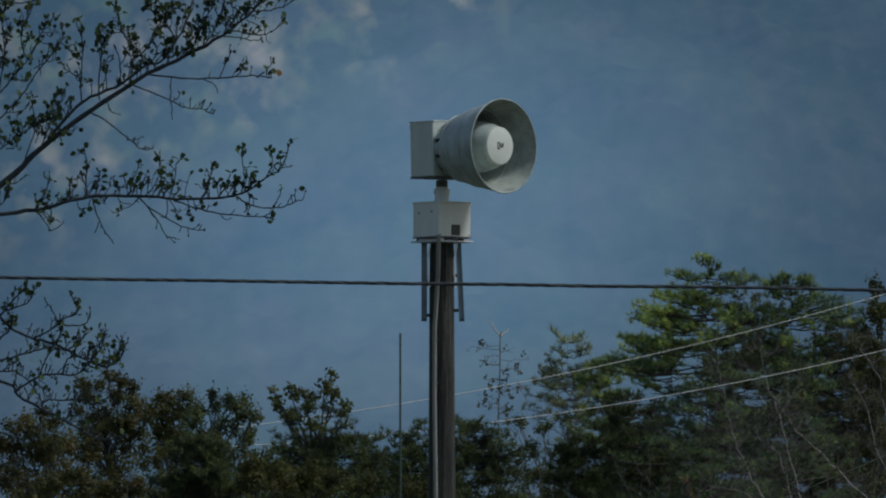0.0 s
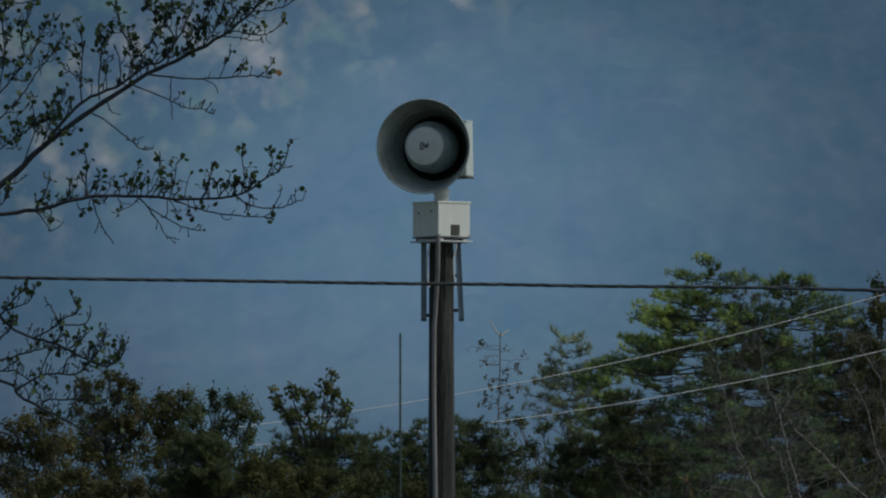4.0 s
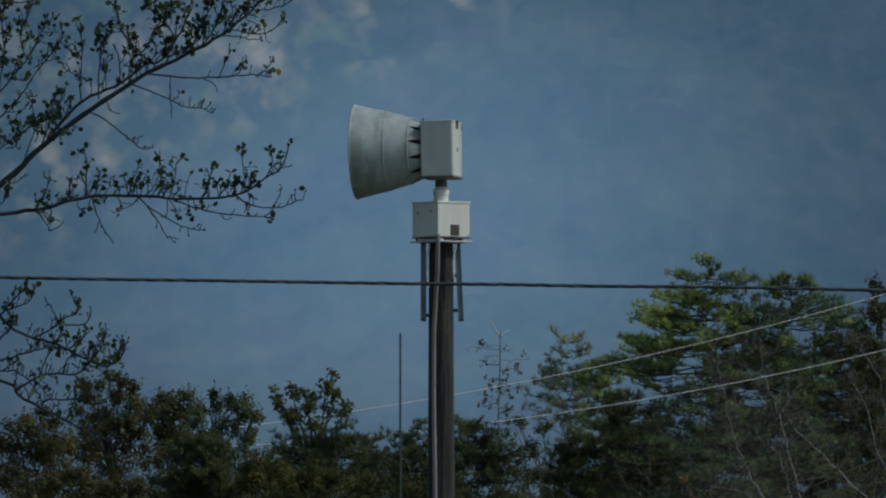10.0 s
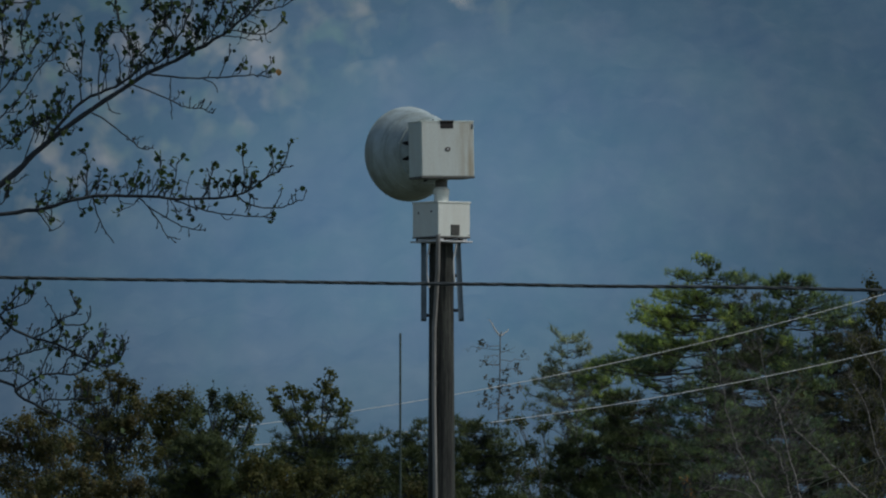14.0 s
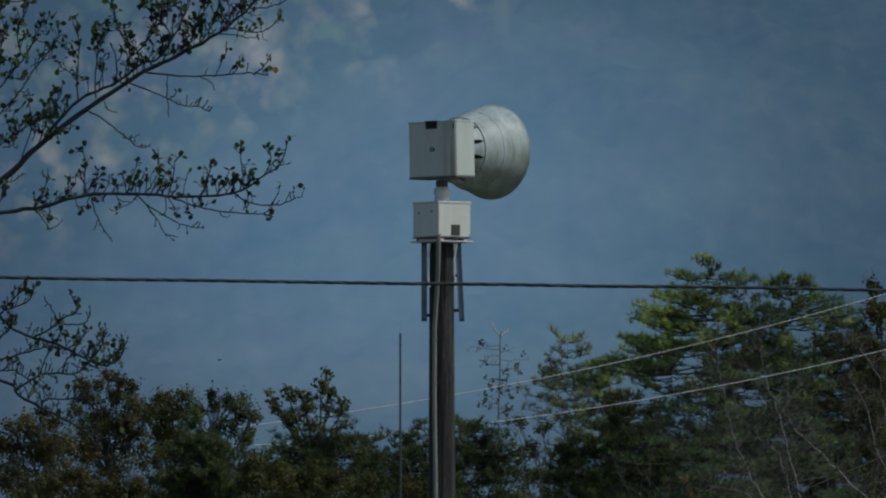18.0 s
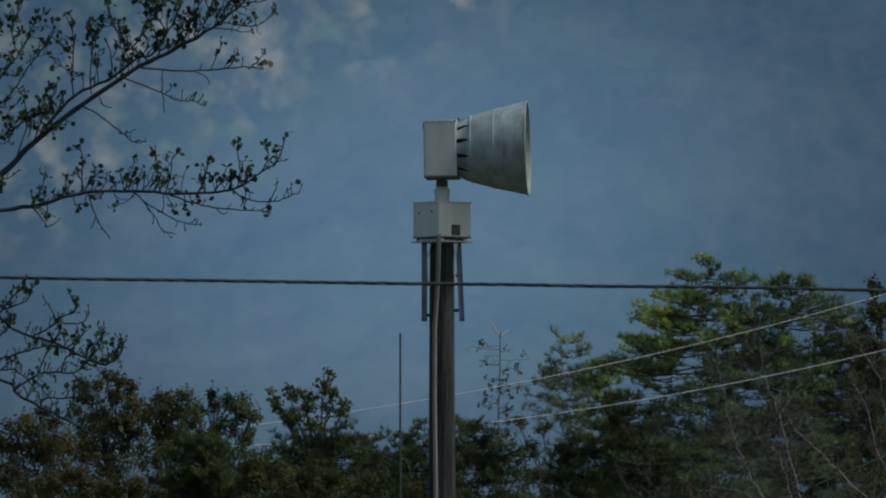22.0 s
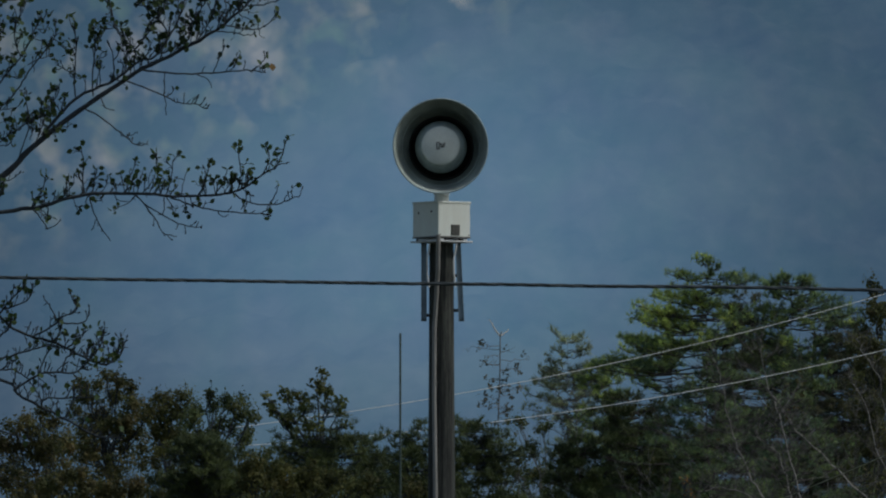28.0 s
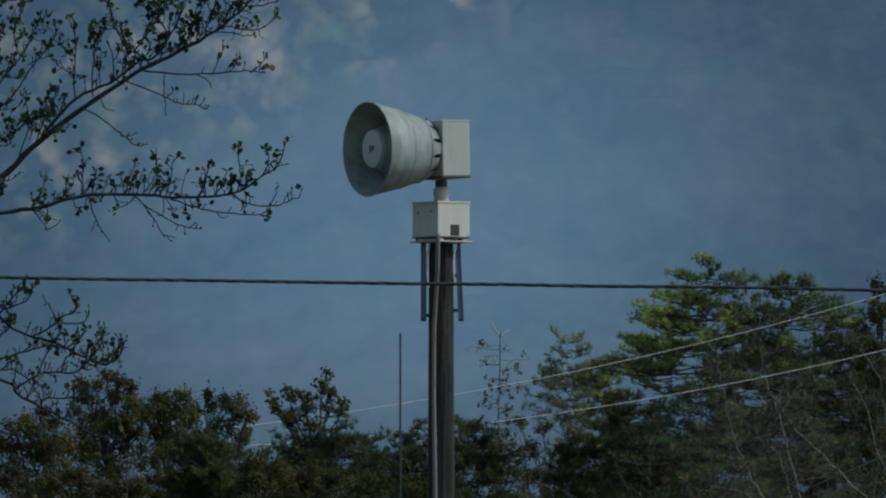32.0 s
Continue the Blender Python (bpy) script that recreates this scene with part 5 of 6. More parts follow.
class Limb:
    """One limb of the near tree: stems drawn as smooth curves, with crooked shoots, buds and leaves grown along them."""

    def __init__(self, pivot, seed, twig=0.0034):
        self.twig = twig
        self.pivot, self.rng = Vector(pivot), np.random.default_rng(seed)
        self.s, self.spots = Shape(), []

    def jitter(self, size):
        return Vector(self.rng.normal(size=3) * size)

    def stem(self, pts, ra, rb, shoots=0.0, reach=0.1, up=1.0, leaves=0.5, start=0.15):
        """A stem through pts (across, up), thinning from ra to rb; shoots: how many a metre, from start on; up: 1 upright, -1 hanging."""
        rng, n = self.rng, len(pts)
        lean = rng.uniform(-0.12, 0.12)
        p = [Vector((x, lean * i / n, z)) - self.pivot for i, (x, z) in enumerate(pts)]
        line = []
        for i in range(n - 1):
            a, b, pa, pb = p[i], p[i + 1], p[max(i - 1, 0)], p[min(i + 2, n - 1)]
            for t in (0.0, 0.25, 0.5, 0.75):
                q = 0.5 * ((2 * a) + (b - pa) * t + (2 * pa - 5 * a + 4 * b - pb) * t * t + (3 * a - pa - 3 * b + pb) * t ** 3)
                line.append(q + self.jitter(0.0022))
        line.append(p[-1])
        m = len(line) - 1
        self.s.tube(line, [(ra + (rb - ra) * i / m) * (1 + 0.08 * math.sin(2.3 * i + 900 * ra)) for i in range(m + 1)], 7)
        run = sum((line[i + 1] - line[i]).length for i in range(m))
        count = int(shoots * run * (1 - start) + rng.random())
        for k in range(count):
            f = (start + (1 - start) * (k + rng.random()) / count) * m
            i = min(m - 1, int(f))
            at, way = line[i].lerp(line[i + 1], f - i), (line[i + 1] - line[i]).normalized()
            lift = up if rng.random() < 0.85 else -0.6 * up
            d = Vector((way.x * 0.45 + rng.normal() * 0.28, rng.normal() * 0.5, way.z * 0.35 + lift)).normalized()
            self.shoot(at, d, reach * rng.uniform(0.45, 1.25), leaves)
        if leaves > 0:
            self.tip(line[-1], (line[-1] - line[-2]).normalized(), leaves)

    def shoot(self, at, d, length, leaves, side=True):
        rng = self.rng
        pts, n = [at], 4
        for _ in range(n):
            d = (d + self.jitter(0.2) + Vector((0, 0, 0.06))).normalized()
            pts.append(pts[-1] + d * length / n)
        r = self.twig if side else self.twig * 0.85
        self.s.tube(pts, [r, 0.94 * r, 0.87 * r, 0.8 * r, 0.7 * r], 5)
        if side and length > 0.05:
            for _ in range(rng.integers(1, 4)):
                q = (d + self.jitter(0.7)).normalized()
                self.shoot(pts[rng.integers(1, 4)], q, length * rng.uniform(0.25, 0.55), leaves, False)
        self.tip(pts[-1], d, leaves)

    def tip(self, at, d, leaves):
        """The end of a twig: a slim bud, or a small bunch of leaves."""
        rng = self.rng
        if rng.random() < 0.35:
            q = (d + Vector((0, 0, 0.5))).normalized()
            L = rng.uniform(0.016, 0.03)
            self.s.tube([at, at + q * L * 0.3, at + q * L * 0.75, at + q * L], [0.002, 0.0052, 0.0046, 0.0012], 5)
        if rng.random() < leaves:
            for _ in range(rng.integers(1, 3)):
                q = (d + self.jitter(0.8) + Vector((0, 0, 0.2))).normalized()
                e = at + q * rng.uniform(0.004, 0.03)
                self.s.tube([at, e], [0.0022, 0.0016], 4)
                self.spots.append((e, q))

    def finish(self, tree, label, single):
        rng = self.rng
        wood = part("limb", self.s, BARK, tree, label, 60, m=Matrix.Translation(self.pivot))
        order = rng.permutation(len(self.spots))
        for k in order[:single]:
            e, q = self.spots[k]
            lf = new("leaf", LEAF_SHAPES[rng.integers(5)])
            lf.parent = wood
            sz = rng.uniform(0.026, 0.043)
            lf.matrix_local = Matrix.LocRotScale(e, (q + self.jitter(0.4)).to_track_quat("Y", "Z") @ Euler((0, rng.uniform(0, 6.28), 0)).to_quaternion(), (sz, sz, sz))
        if len(order) > single:
            o = new("foliage", leaf_cloud("foliage", np.array([self.spots[k][0][:] for k in order[single:]]), None, 0.036, rng, NEAR_LEAF, wide=1.5))
            o.parent = wood
            tagged(o, kind="stuff")
        return wood


def make_near_tree():
    rng = np.random.default_rng(21)
    tree = thing("broadleaf_tree", pose(-6.0, 150, 0), "dark broadleaf tree with half-bare limbs and seed clusters", "tree")
    s = Shape().tube([(0, 0, -0.2), (0.05, 0, 1.5), (-0.05, 0.05, 3.5), (0.1, 0, 5.5), (0.3, 0, 7.2), (0.35, 0, 9.0), (0.2, 0.1, 11.0)], [0.24, 0.2, 0.17, 0.15, 0.12, 0.08, 0.03], 12)
    rest = [(-1.6, 0.6, 8.5, 1.1, 0.9), (-0.9, -1.2, 10.0, 1.0, 0.8), (-1.8, 1.0, 10.5, 0.9, 0.7), (-0.6, 1.6, 7.5, 1.0, 0.8), (-0.2, 0.3, 11.2, 0.8, 0.6)]
    places = []
    for c in rest:
        s.tube(bent(rng, (0.15, 0, c[2] - 2.2), c[:3], 5, 0.06), [0.06, 0.05, 0.04, 0.03, 0.022, 0.015], 6)
        places.append(in_clump(rng, c, 90))
    part("trunk", s, BARK, tree, smooth=60)
    crown_part("crown", leaf_cloud("crown", *bunches(rng, np.concatenate(places), 5, 0.06), 0.06, rng, NEAR_LEAF), tree)
    # upper limb: it rises to the far end, with a second stem along it
    upper = Limb((1.235, 0, 7.231), 21)
    upper.stem([(0.45, 7.3), (1.235, 7.4), (2.4, 7.75), (3.22, 8.341), (3.433, 8.536), (3.671, 8.731), (3.929, 8.905), (4.149, 9.047), (4.38, 9.156), (4.614, 9.288), (4.727, 9.376), (4.805, 9.44), (4.894, 9.529)], 0.0257, 0.0046, 20, 0.106, 1, 0.58, 0.55)
    upper.stem([(3.518, 8.632), (3.692, 8.83), (3.812, 8.908), (3.94, 8.961), (4.036, 9.022), (4.124, 9.093), (4.227, 9.125), (4.319, 9.245), (4.38, 9.359), (4.429, 9.529)], 0.0106, 0.0046, 22.5, 0.121, 1, 0.73, 0.2)
    upper.stem([(4.089, 9.093), (4.107, 9.156), (4.046, 9.227), (3.99, 9.288), (3.965, 9.383), (3.936, 9.518)], 0.006, 0.0035, 42.5, 0.106, 1, 0.89)
    upper.stem([(4.107, 9.171), (4.17, 9.245), (4.241, 9.341), (4.284, 9.422), (4.305, 9.518)], 0.0057, 0.0035, 45, 0.106, 1, 0.89)
    upper.stem([(4.319, 9.245), (4.277, 9.33), (4.195, 9.394), (4.149, 9.483)], 0.005, 0.0035, 42.5, 0.099, 1, 0.89)
    upper.stem([(4.38, 9.164), (4.444, 9.234), (4.468, 9.341), (4.532, 9.429), (4.568, 9.515)], 0.005, 0.0035, 40, 0.099, 1, 0.73)
    upper.stem([(4.497, 9.217), (4.561, 9.316), (4.61, 9.422), (4.631, 9.511)], 0.0046, 0.0032, 32.5, 0.078, 1, 0.63)
    upper.stem([(4.663, 9.323), (4.681, 9.394), (4.667, 9.486)], 0.0039, 0.0028, 25, 0.064, 1, 0.53)
    upper.stem([(3.727, 8.869), (3.724, 8.993), (3.731, 9.117), (3.734, 9.217), (3.72, 9.298)], 0.005, 0.0032, 30, 0.106, 1, 0.89, 0.3)
    upper.stem([(3.727, 9.004), (3.674, 9.039), (3.617, 9.075)], 0.0035, 0.0028, 37.5, 0.057, 1, 0.95)
    upper.stem([(3.841, 8.876), (3.837, 9.029), (3.855, 9.181), (3.848, 9.281)], 0.005, 0.0032, 30, 0.099, 1, 0.89, 0.3)
    upper.stem([(3.851, 9.146), (3.88, 9.217), (3.894, 9.259)], 0.0035, 0.0027, 37.5, 0.050, 1, 0.95)
    upper.stem([(3.972, 8.983), (3.965, 9.128), (3.94, 9.21)], 0.0043, 0.0027, 14, 0.064, 1, 0.05)
    upper.stem([(3.968, 9.093), (4.007, 9.156), (3.986, 9.217)], 0.0035, 0.0027, 10, 0.043, 1, 0)
    upper.stem([(4.022, 9.022), (4.039, 9.117), (4.025, 9.199)], 0.0039, 0.0027, 12, 0.050, 1, 0.1)
    upper.stem([(3.114, 8.844), (3.22, 8.93), (3.302, 9.029), (3.398, 9.146), (3.458, 9.263), (3.504, 9.369)], 0.006, 0.0035, 30, 0.099, 1, 0.84, 0.3)
    upper.stem([(3.114, 8.667), (3.22, 8.766), (3.316, 8.862), (3.398, 8.969), (3.458, 9.064), (3.529, 9.146), (3.585, 9.224), (3.617, 9.266)], 0.0057, 0.0035, 17.5, 0.078, 1, 0.58, 0.3)
    upper.stem([(3.387, 9.132), (3.351, 9.231), (3.362, 9.323), (3.412, 9.429)], 0.0043, 0.0028, 37.5, 0.078, 1, 0.84)
    upper.stem([(3.192, 8.898), (3.234, 9.075), (3.242, 9.199), (3.227, 9.359), (3.249, 9.465)], 0.0046, 0.0032, 42.5, 0.092, 1, 0.89)
    upper.stem([(3.433, 9.075), (3.504, 9.117), (3.568, 9.132)], 0.0035, 0.0027, 25, 0.057, 1, 0.63)
    upper.stem([(3.149, 9.472), (3.22, 9.483), (3.351, 9.486), (3.458, 9.504)], 0.0053, 0.0039, 8, 0.050, 1, 0.3)
    upper.stem([(3.149, 8.501), (3.22, 8.568), (3.291, 8.621), (3.362, 8.674), (3.493, 8.766), (3.557, 8.827)], 0.0046, 0.003, 40, 0.085, 1, 0.65, 0.2)
    upper.stem([(3.369, 8.493), (3.422, 8.639), (3.433, 8.72), (3.419, 8.834)], 0.0043, 0.0028, 25, 0.078, 1, 0.79, 0.3)
    upper.stem([(3.476, 8.586), (3.525, 8.703), (3.546, 8.774), (3.617, 8.891)], 0.0043, 0.0028, 32.5, 0.071, 1, 0.79, 0.3)
    upper.stem([(3.249, 8.791), (3.291, 8.798), (3.355, 8.805)], 0.0032, 0.0025, 37.5, 0.057, 1, 0.63)
    upper.stem([(3.263, 8.38), (3.305, 8.352), (3.369, 8.394)], 0.0035, 0.0027, 20, 0.043, 0.6, 0.9)
    upper.stem([(3.167, 8.181), (3.227, 8.224), (3.27, 8.281), (3.277, 8.33)], 0.0043, 0.0028, 37.5, 0.071, 1, 0.73)
    upper.stem([(3.546, 8.674), (3.589, 8.649), (3.617, 8.646)], 0.0035, 0.0027, 45, 0.032, 0.8, 0.9, 0.3)
    upper.stem([(3.621, 8.713), (3.649, 8.688), (3.674, 8.681)], 0.0035, 0.0027, 45, 0.032, 0.8, 0.9, 0.3)
    upper.stem([(3.578, 8.749), (3.61, 8.756), (3.639, 8.766)], 0.0035, 0.0027, 45, 0.032, 0.8, 0.9, 0.3)
    upper.stem([(3.49, 8.639), (3.518, 8.657), (3.539, 8.66)], 0.0035, 0.0027, 45, 0.032, 0.8, 0.9, 0.3)
    upper.stem([(3.44, 8.607), (3.454, 8.646), (3.468, 8.674)], 0.0035, 0.0027, 45, 0.032, 0.8, 0.9, 0.3)
    upper.stem([(3.639, 8.77), (3.603, 8.827), (3.582, 8.862)], 0.0035, 0.0027, 45, 0.032, 0.8, 0.9, 0.3)
    upper.stem([(3.639, 8.77), (3.646, 8.834), (3.667, 8.862)], 0.0035, 0.0027, 45, 0.032, 0.8, 0.9, 0.3)
    upper.stem([(3.518, 8.692), (3.525, 8.72), (3.546, 8.742)], 0.0035, 0.0027, 45, 0.032, 0.8, 0.9, 0.3)
    upper.stem([(3.362, 8.671), (3.405, 8.699), (3.447, 8.72)], 0.0035, 0.0027, 45, 0.032, 0.8, 0.9, 0.3)
    upper.stem([(3.256, 8.571), (3.298, 8.571), (3.327, 8.593)], 0.0035, 0.0027, 45, 0.032, 0.8, 0.9, 0.3)
    upper.stem([(3.504, 8.649), (3.507, 8.713), (3.511, 8.756)], 0.0035, 0.0027, 45, 0.032, 0.8, 0.9, 0.3)
    upper.stem([(3.887, 8.869), (3.919, 8.802), (3.975, 8.784)], 0.0039, 0.0027, leaves=0)
    upper.stem([(3.919, 8.802), (3.894, 8.82)], 0.0028, 0.0023, leaves=0)
    upper.stem([(3.788, 8.798), (3.919, 8.72), (4.036, 8.625), (4.096, 8.571), (4.185, 8.568)], 0.0053, 0.003, 34, 0.039, 0.5, 0, 0.4)
    upper.stem([(4.043, 8.621), (4.082, 8.628), (4.117, 8.649)], 0.0032, 0.0023, leaves=0)
    upper.stem([(4.046, 8.969), (4.149, 8.933), (4.273, 8.88), (4.38, 8.827), (4.461, 8.82), (4.522, 8.816)], 0.0053, 0.003, 36, 0.050, 0.9, 0, 0.4)
    upper.stem([(4.284, 8.876), (4.287, 8.94), (4.291, 9.022)], 0.0039, 0.0028, 8, 0.035, 1, 0)
    upper.stem([(4.287, 8.873), (4.295, 8.813), (4.295, 8.756)], 0.0035, 0.0028, leaves=0)
    upper.stem([(4.312, 8.876), (4.334, 8.891), (4.344, 8.912)], 0.0032, 0.0027, leaves=0.9)
    upper.stem([(4.149, 9.036), (4.355, 9.015), (4.578, 9.015), (4.805, 9.032), (4.88, 9.025), (4.926, 9.018)], 0.0064, 0.0032, 16, 0.050, 1, 0.1, 0.3)
    upper.stem([(4.596, 9.018), (4.628, 9.103), (4.663, 9.174)], 0.0039, 0.0028, 17.5, 0.050, 1, 0.53)
    upper.stem([(4.692, 9.025), (4.731, 9.057), (4.759, 9.117)], 0.0035, 0.0027, 22.5, 0.043, 1, 0.63)
    upper.stem([(4.841, 9.032), (4.894, 9.068), (4.929, 9.125)], 0.0035, 0.0027, 10, 0.035, 1, 0.4)
    upper.stem([(4.486, 9.011), (4.557, 8.976), (4.585, 8.922)], 0.0039, 0.0027, 8, 0.035, -0.5, 0)
    upper.stem([(4.603, 9.277), (4.72, 9.27), (4.798, 9.252), (4.851, 9.259)], 0.0043, 0.0028, 12, 0.043, 1, 0.3)
    upper.stem([(4.663, 9.316), (4.78, 9.295), (4.858, 9.284), (4.915, 9.305), (4.961, 9.337)], 0.0046, 0.003, 22.5, 0.057, 1, 0.79)
    upper.stem([(4.805, 9.437), (4.887, 9.44), (4.947, 9.447), (5.029, 9.483), (5.092, 9.515)], 0.005, 0.0032, 18, 0.057, 0.9, 0.6)
    # lower limb: almost level, bearing a row of upright shoots
    lower = Limb((1.235, 0, 7.834), 22)
    lower.stem([(0.5, 7.5), (1.235, 7.75), (2.2, 8.02), (3.22, 8.153), (3.398, 8.178), (3.529, 8.199), (3.692, 8.249), (3.858, 8.27), (4.046, 8.27), (4.213, 8.259), (4.38, 8.249), (4.614, 8.259), (4.709, 8.277), (4.805, 8.32)], 0.016, 0.0064, 21, 0.124, 1, 0.68, 0.32)
    lower.stem([(4.795, 8.316), (4.897, 8.391), (4.982, 8.437), (5.018, 8.532), (5.046, 8.614)], 0.006, 0.0037, 22, 0.043, 0.9, 0.85)
    lower.stem([(3.763, 8.259), (3.756, 8.366), (3.763, 8.49), (3.741, 8.55)], 0.0046, 0.003, 16, 0.057, 1, 0.8, 0.3)
    lower.stem([(3.777, 8.277), (3.809, 8.33), (3.858, 8.384)], 0.0039, 0.0028, 20, 0.050, 1, 0.9)
    lower.stem([(3.454, 8.196), (3.497, 8.277), (3.532, 8.384)], 0.0046, 0.003, 26, 0.071, 1, 0.7)
    lower.stem([(4.029, 8.277), (4.053, 8.366), (4.089, 8.451)], 0.0043, 0.003, 20, 0.064, 1, 0.85)
    lower.stem([(4.248, 8.259), (4.227, 8.394), (4.224, 8.49)], 0.0043, 0.003, 18, 0.057, 1, 0.85)
    lower.stem([(4.284, 8.259), (4.312, 8.373), (4.327, 8.479)], 0.0043, 0.003, 18, 0.064, 1, 0.85)
    lower.stem([(4.479, 8.256), (4.532, 8.348), (4.553, 8.465)], 0.0046, 0.003, 22, 0.071, 1, 0.85)
    lower.stem([(4.592, 8.267), (4.646, 8.348), (4.663, 8.408)], 0.0043, 0.003, 10, 0.050, 1, 0.5)
    lower.stem([(4.734, 8.291), (4.752, 8.384), (4.738, 8.49), (4.752, 8.536)], 0.0046, 0.003, 20, 0.064, 1, 0.85)
    lower.stem([(4.887, 8.384), (4.929, 8.472), (4.922, 8.536)], 0.0043, 0.003, 20, 0.050, 1, 0.9)
    lower.stem([(4.958, 8.426), (4.993, 8.447), (5.036, 8.451)], 0.0035, 0.0028, 10, 0.028, 0.6, 0.9)
    lower.stem([(4.309, 8.242), (4.436, 8.199), (4.592, 8.16), (4.805, 8.142), (4.88, 8.146), (4.929, 8.178)], 0.0053, 0.0032, 14, 0.057, 0.9, 0.3)
    lower.stem([(4.709, 8.267), (4.791, 8.213), (4.947, 8.196), (5.036, 8.217), (5.089, 8.242), (5.121, 8.249)], 0.005, 0.0032, 14, 0.053, 1, 0.4)
    lower.stem([(4.933, 8.203), (4.968, 8.259), (4.986, 8.32)], 0.0039, 0.0028, 12, 0.035, 1, 0.6)
    lower.stem([(4.752, 8.167), (4.777, 8.217), (4.784, 8.267)], 0.0039, 0.0028, 8, 0.035, 1, 0.2)
    lower.stem([(3.444, 8.174), (3.504, 8.107), (3.539, 8.043)], 0.0043, 0.0028, 6, 0.028, -0.5, 0)
    lower.stem([(3.522, 8.054), (3.582, 8.068), (3.617, 8.114)], 0.0035, 0.0027, leaves=0)
    lower.stem([(3.798, 8.256), (3.816, 8.181), (3.848, 8.107), (3.929, 7.976)], 0.005, 0.003, 22, 0.035, -0.6, 0, 0.4)
    lower.stem([(3.841, 8.107), (3.827, 8.064), (3.809, 8.04)], 0.0035, 0.0027, 6, 0.028, -0.5, 0)
    lower.stem([(3.788, 8.252), (3.777, 8.224), (3.777, 8.203)], 0.0035, 0.0028, leaves=0.9)
    lower.stem([(4.096, 8.267), (4.043, 8.206), (3.986, 8.185)], 0.0039, 0.0027, 12, 0.043, 0.4, 0.1)
    lower.stem([(4.092, 8.259), (4.149, 8.196), (4.213, 8.107), (4.259, 8.022), (4.319, 8.004)], 0.005, 0.0028, 24, 0.043, -0.5, 0, 0.3)
    lower.stem([(4.149, 8.203), (4.238, 8.146), (4.355, 8.082), (4.444, 8.057), (4.507, 8.057)], 0.0046, 0.0028, 30, 0.046, 0.8, 0, 0.3)
    lower.stem([(4.266, 8.252), (4.27, 8.189), (4.259, 8.146), (4.227, 8.139)], 0.0035, 0.0027, leaves=0)
    lower.stem([(4.596, 8.16), (4.631, 8.125), (4.674, 8.135)], 0.0032, 0.0025, leaves=0)
    # low limb: drooping, forked and mostly bare
    low = Limb((1.519, 0, 7.657), 23, 0.0036)
    low.stem([(0.4, 7.6), (1.519, 7.6), (2.4, 7.35), (3.22, 7.114), (3.337, 7.019), (3.515, 6.919), (3.671, 6.841), (3.788, 6.77), (3.858, 6.746), (3.99, 6.742)], 0.0123, 0.0043, 20.2, 0.048, 0.9, 0.12, 0.4)
    low.stem([(3.078, 7.657), (3.22, 7.515), (3.291, 7.444), (3.408, 7.384), (3.575, 7.338), (3.692, 7.277), (3.812, 7.221), (3.905, 7.224), (3.965, 7.238), (3.997, 7.306)], 0.0102, 0.0043, 55.6, 0.078, 1, 0.2, 0.3)
    low.stem([(3.078, 7.196), (3.22, 7.242), (3.362, 7.277), (3.458, 7.309), (3.575, 7.323)], 0.008, 0.0043, 40.4, 0.066, 1, 0.3, 0.3)
    low.stem([(3.316, 7.04), (3.458, 7.136), (3.564, 7.153), (3.692, 7.153), (3.777, 7.221), (3.858, 7.327), (3.873, 7.384)], 0.0076, 0.0041, 50.6, 0.066, 1, 0.18)
    low.stem([(3.132, 7.167), (3.22, 7.171), (3.316, 7.167), (3.398, 7.114)], 0.0063, 0.004, 40.4, 0.060, 1, 0.35)
    low.stem([(3.479, 6.955), (3.529, 6.99), (3.671, 6.99), (3.812, 6.994)], 0.0063, 0.004, 45.5, 0.060, 1, 0.15)
    low.stem([(3.433, 7.377), (3.575, 7.455), (3.621, 7.504), (3.706, 7.54), (3.671, 7.646)], 0.0063, 0.0038, 55.6, 0.054, 1, 0.15)
    low.stem([(3.593, 7.472), (3.546, 7.557), (3.504, 7.611)], 0.0049, 0.0032, 25.2, 0.036, 1, 0)
    low.stem([(3.621, 7.462), (3.741, 7.462), (3.78, 7.508), (3.788, 7.554)], 0.0055, 0.0032, 20.2, 0.030, 1, 0)
    low.stem([(3.22, 7.522), (3.291, 7.604), (3.376, 7.685)], 0.0066, 0.004, 60.7, 0.066, 1, 0.55)
    low.stem([(3.249, 7.55), (3.387, 7.596), (3.433, 7.667)], 0.0055, 0.0034, 40.4, 0.048, 1, 0.18)
    low.stem([(3.468, 7.139), (3.504, 7.242), (3.564, 7.327)], 0.0055, 0.0038, 25.2, 0.042, 1, 0.2)
    low.stem([(3.61, 7.16), (3.646, 7.249), (3.692, 7.277)], 0.0055, 0.0038, 25.2, 0.042, 1, 0.2)
    low.stem([(3.185, 7.348), (3.263, 7.409), (3.298, 7.451)], 0.0049, 0.0034, 55.6, 0.054, 1, 0.5)
    low.stem([(3.646, 7.313), (3.727, 7.355), (3.752, 7.409)], 0.0055, 0.0034, 86.1, 0.048, 1, 0.6)
    low.stem([(3.575, 7.341), (3.603, 7.409), (3.617, 7.451)], 0.0049, 0.0034, 86.1, 0.042, 1, 0.6)
    low.stem([(3.752, 7.256), (3.805, 7.32), (3.858, 7.352)], 0.0049, 0.0034, 45.5, 0.042, 1, 0.18)
    low.stem([(3.812, 7.221), (3.876, 7.196), (3.929, 7.21)], 0.0049, 0.0034, 50.6, 0.036, 0.8, 0.8)
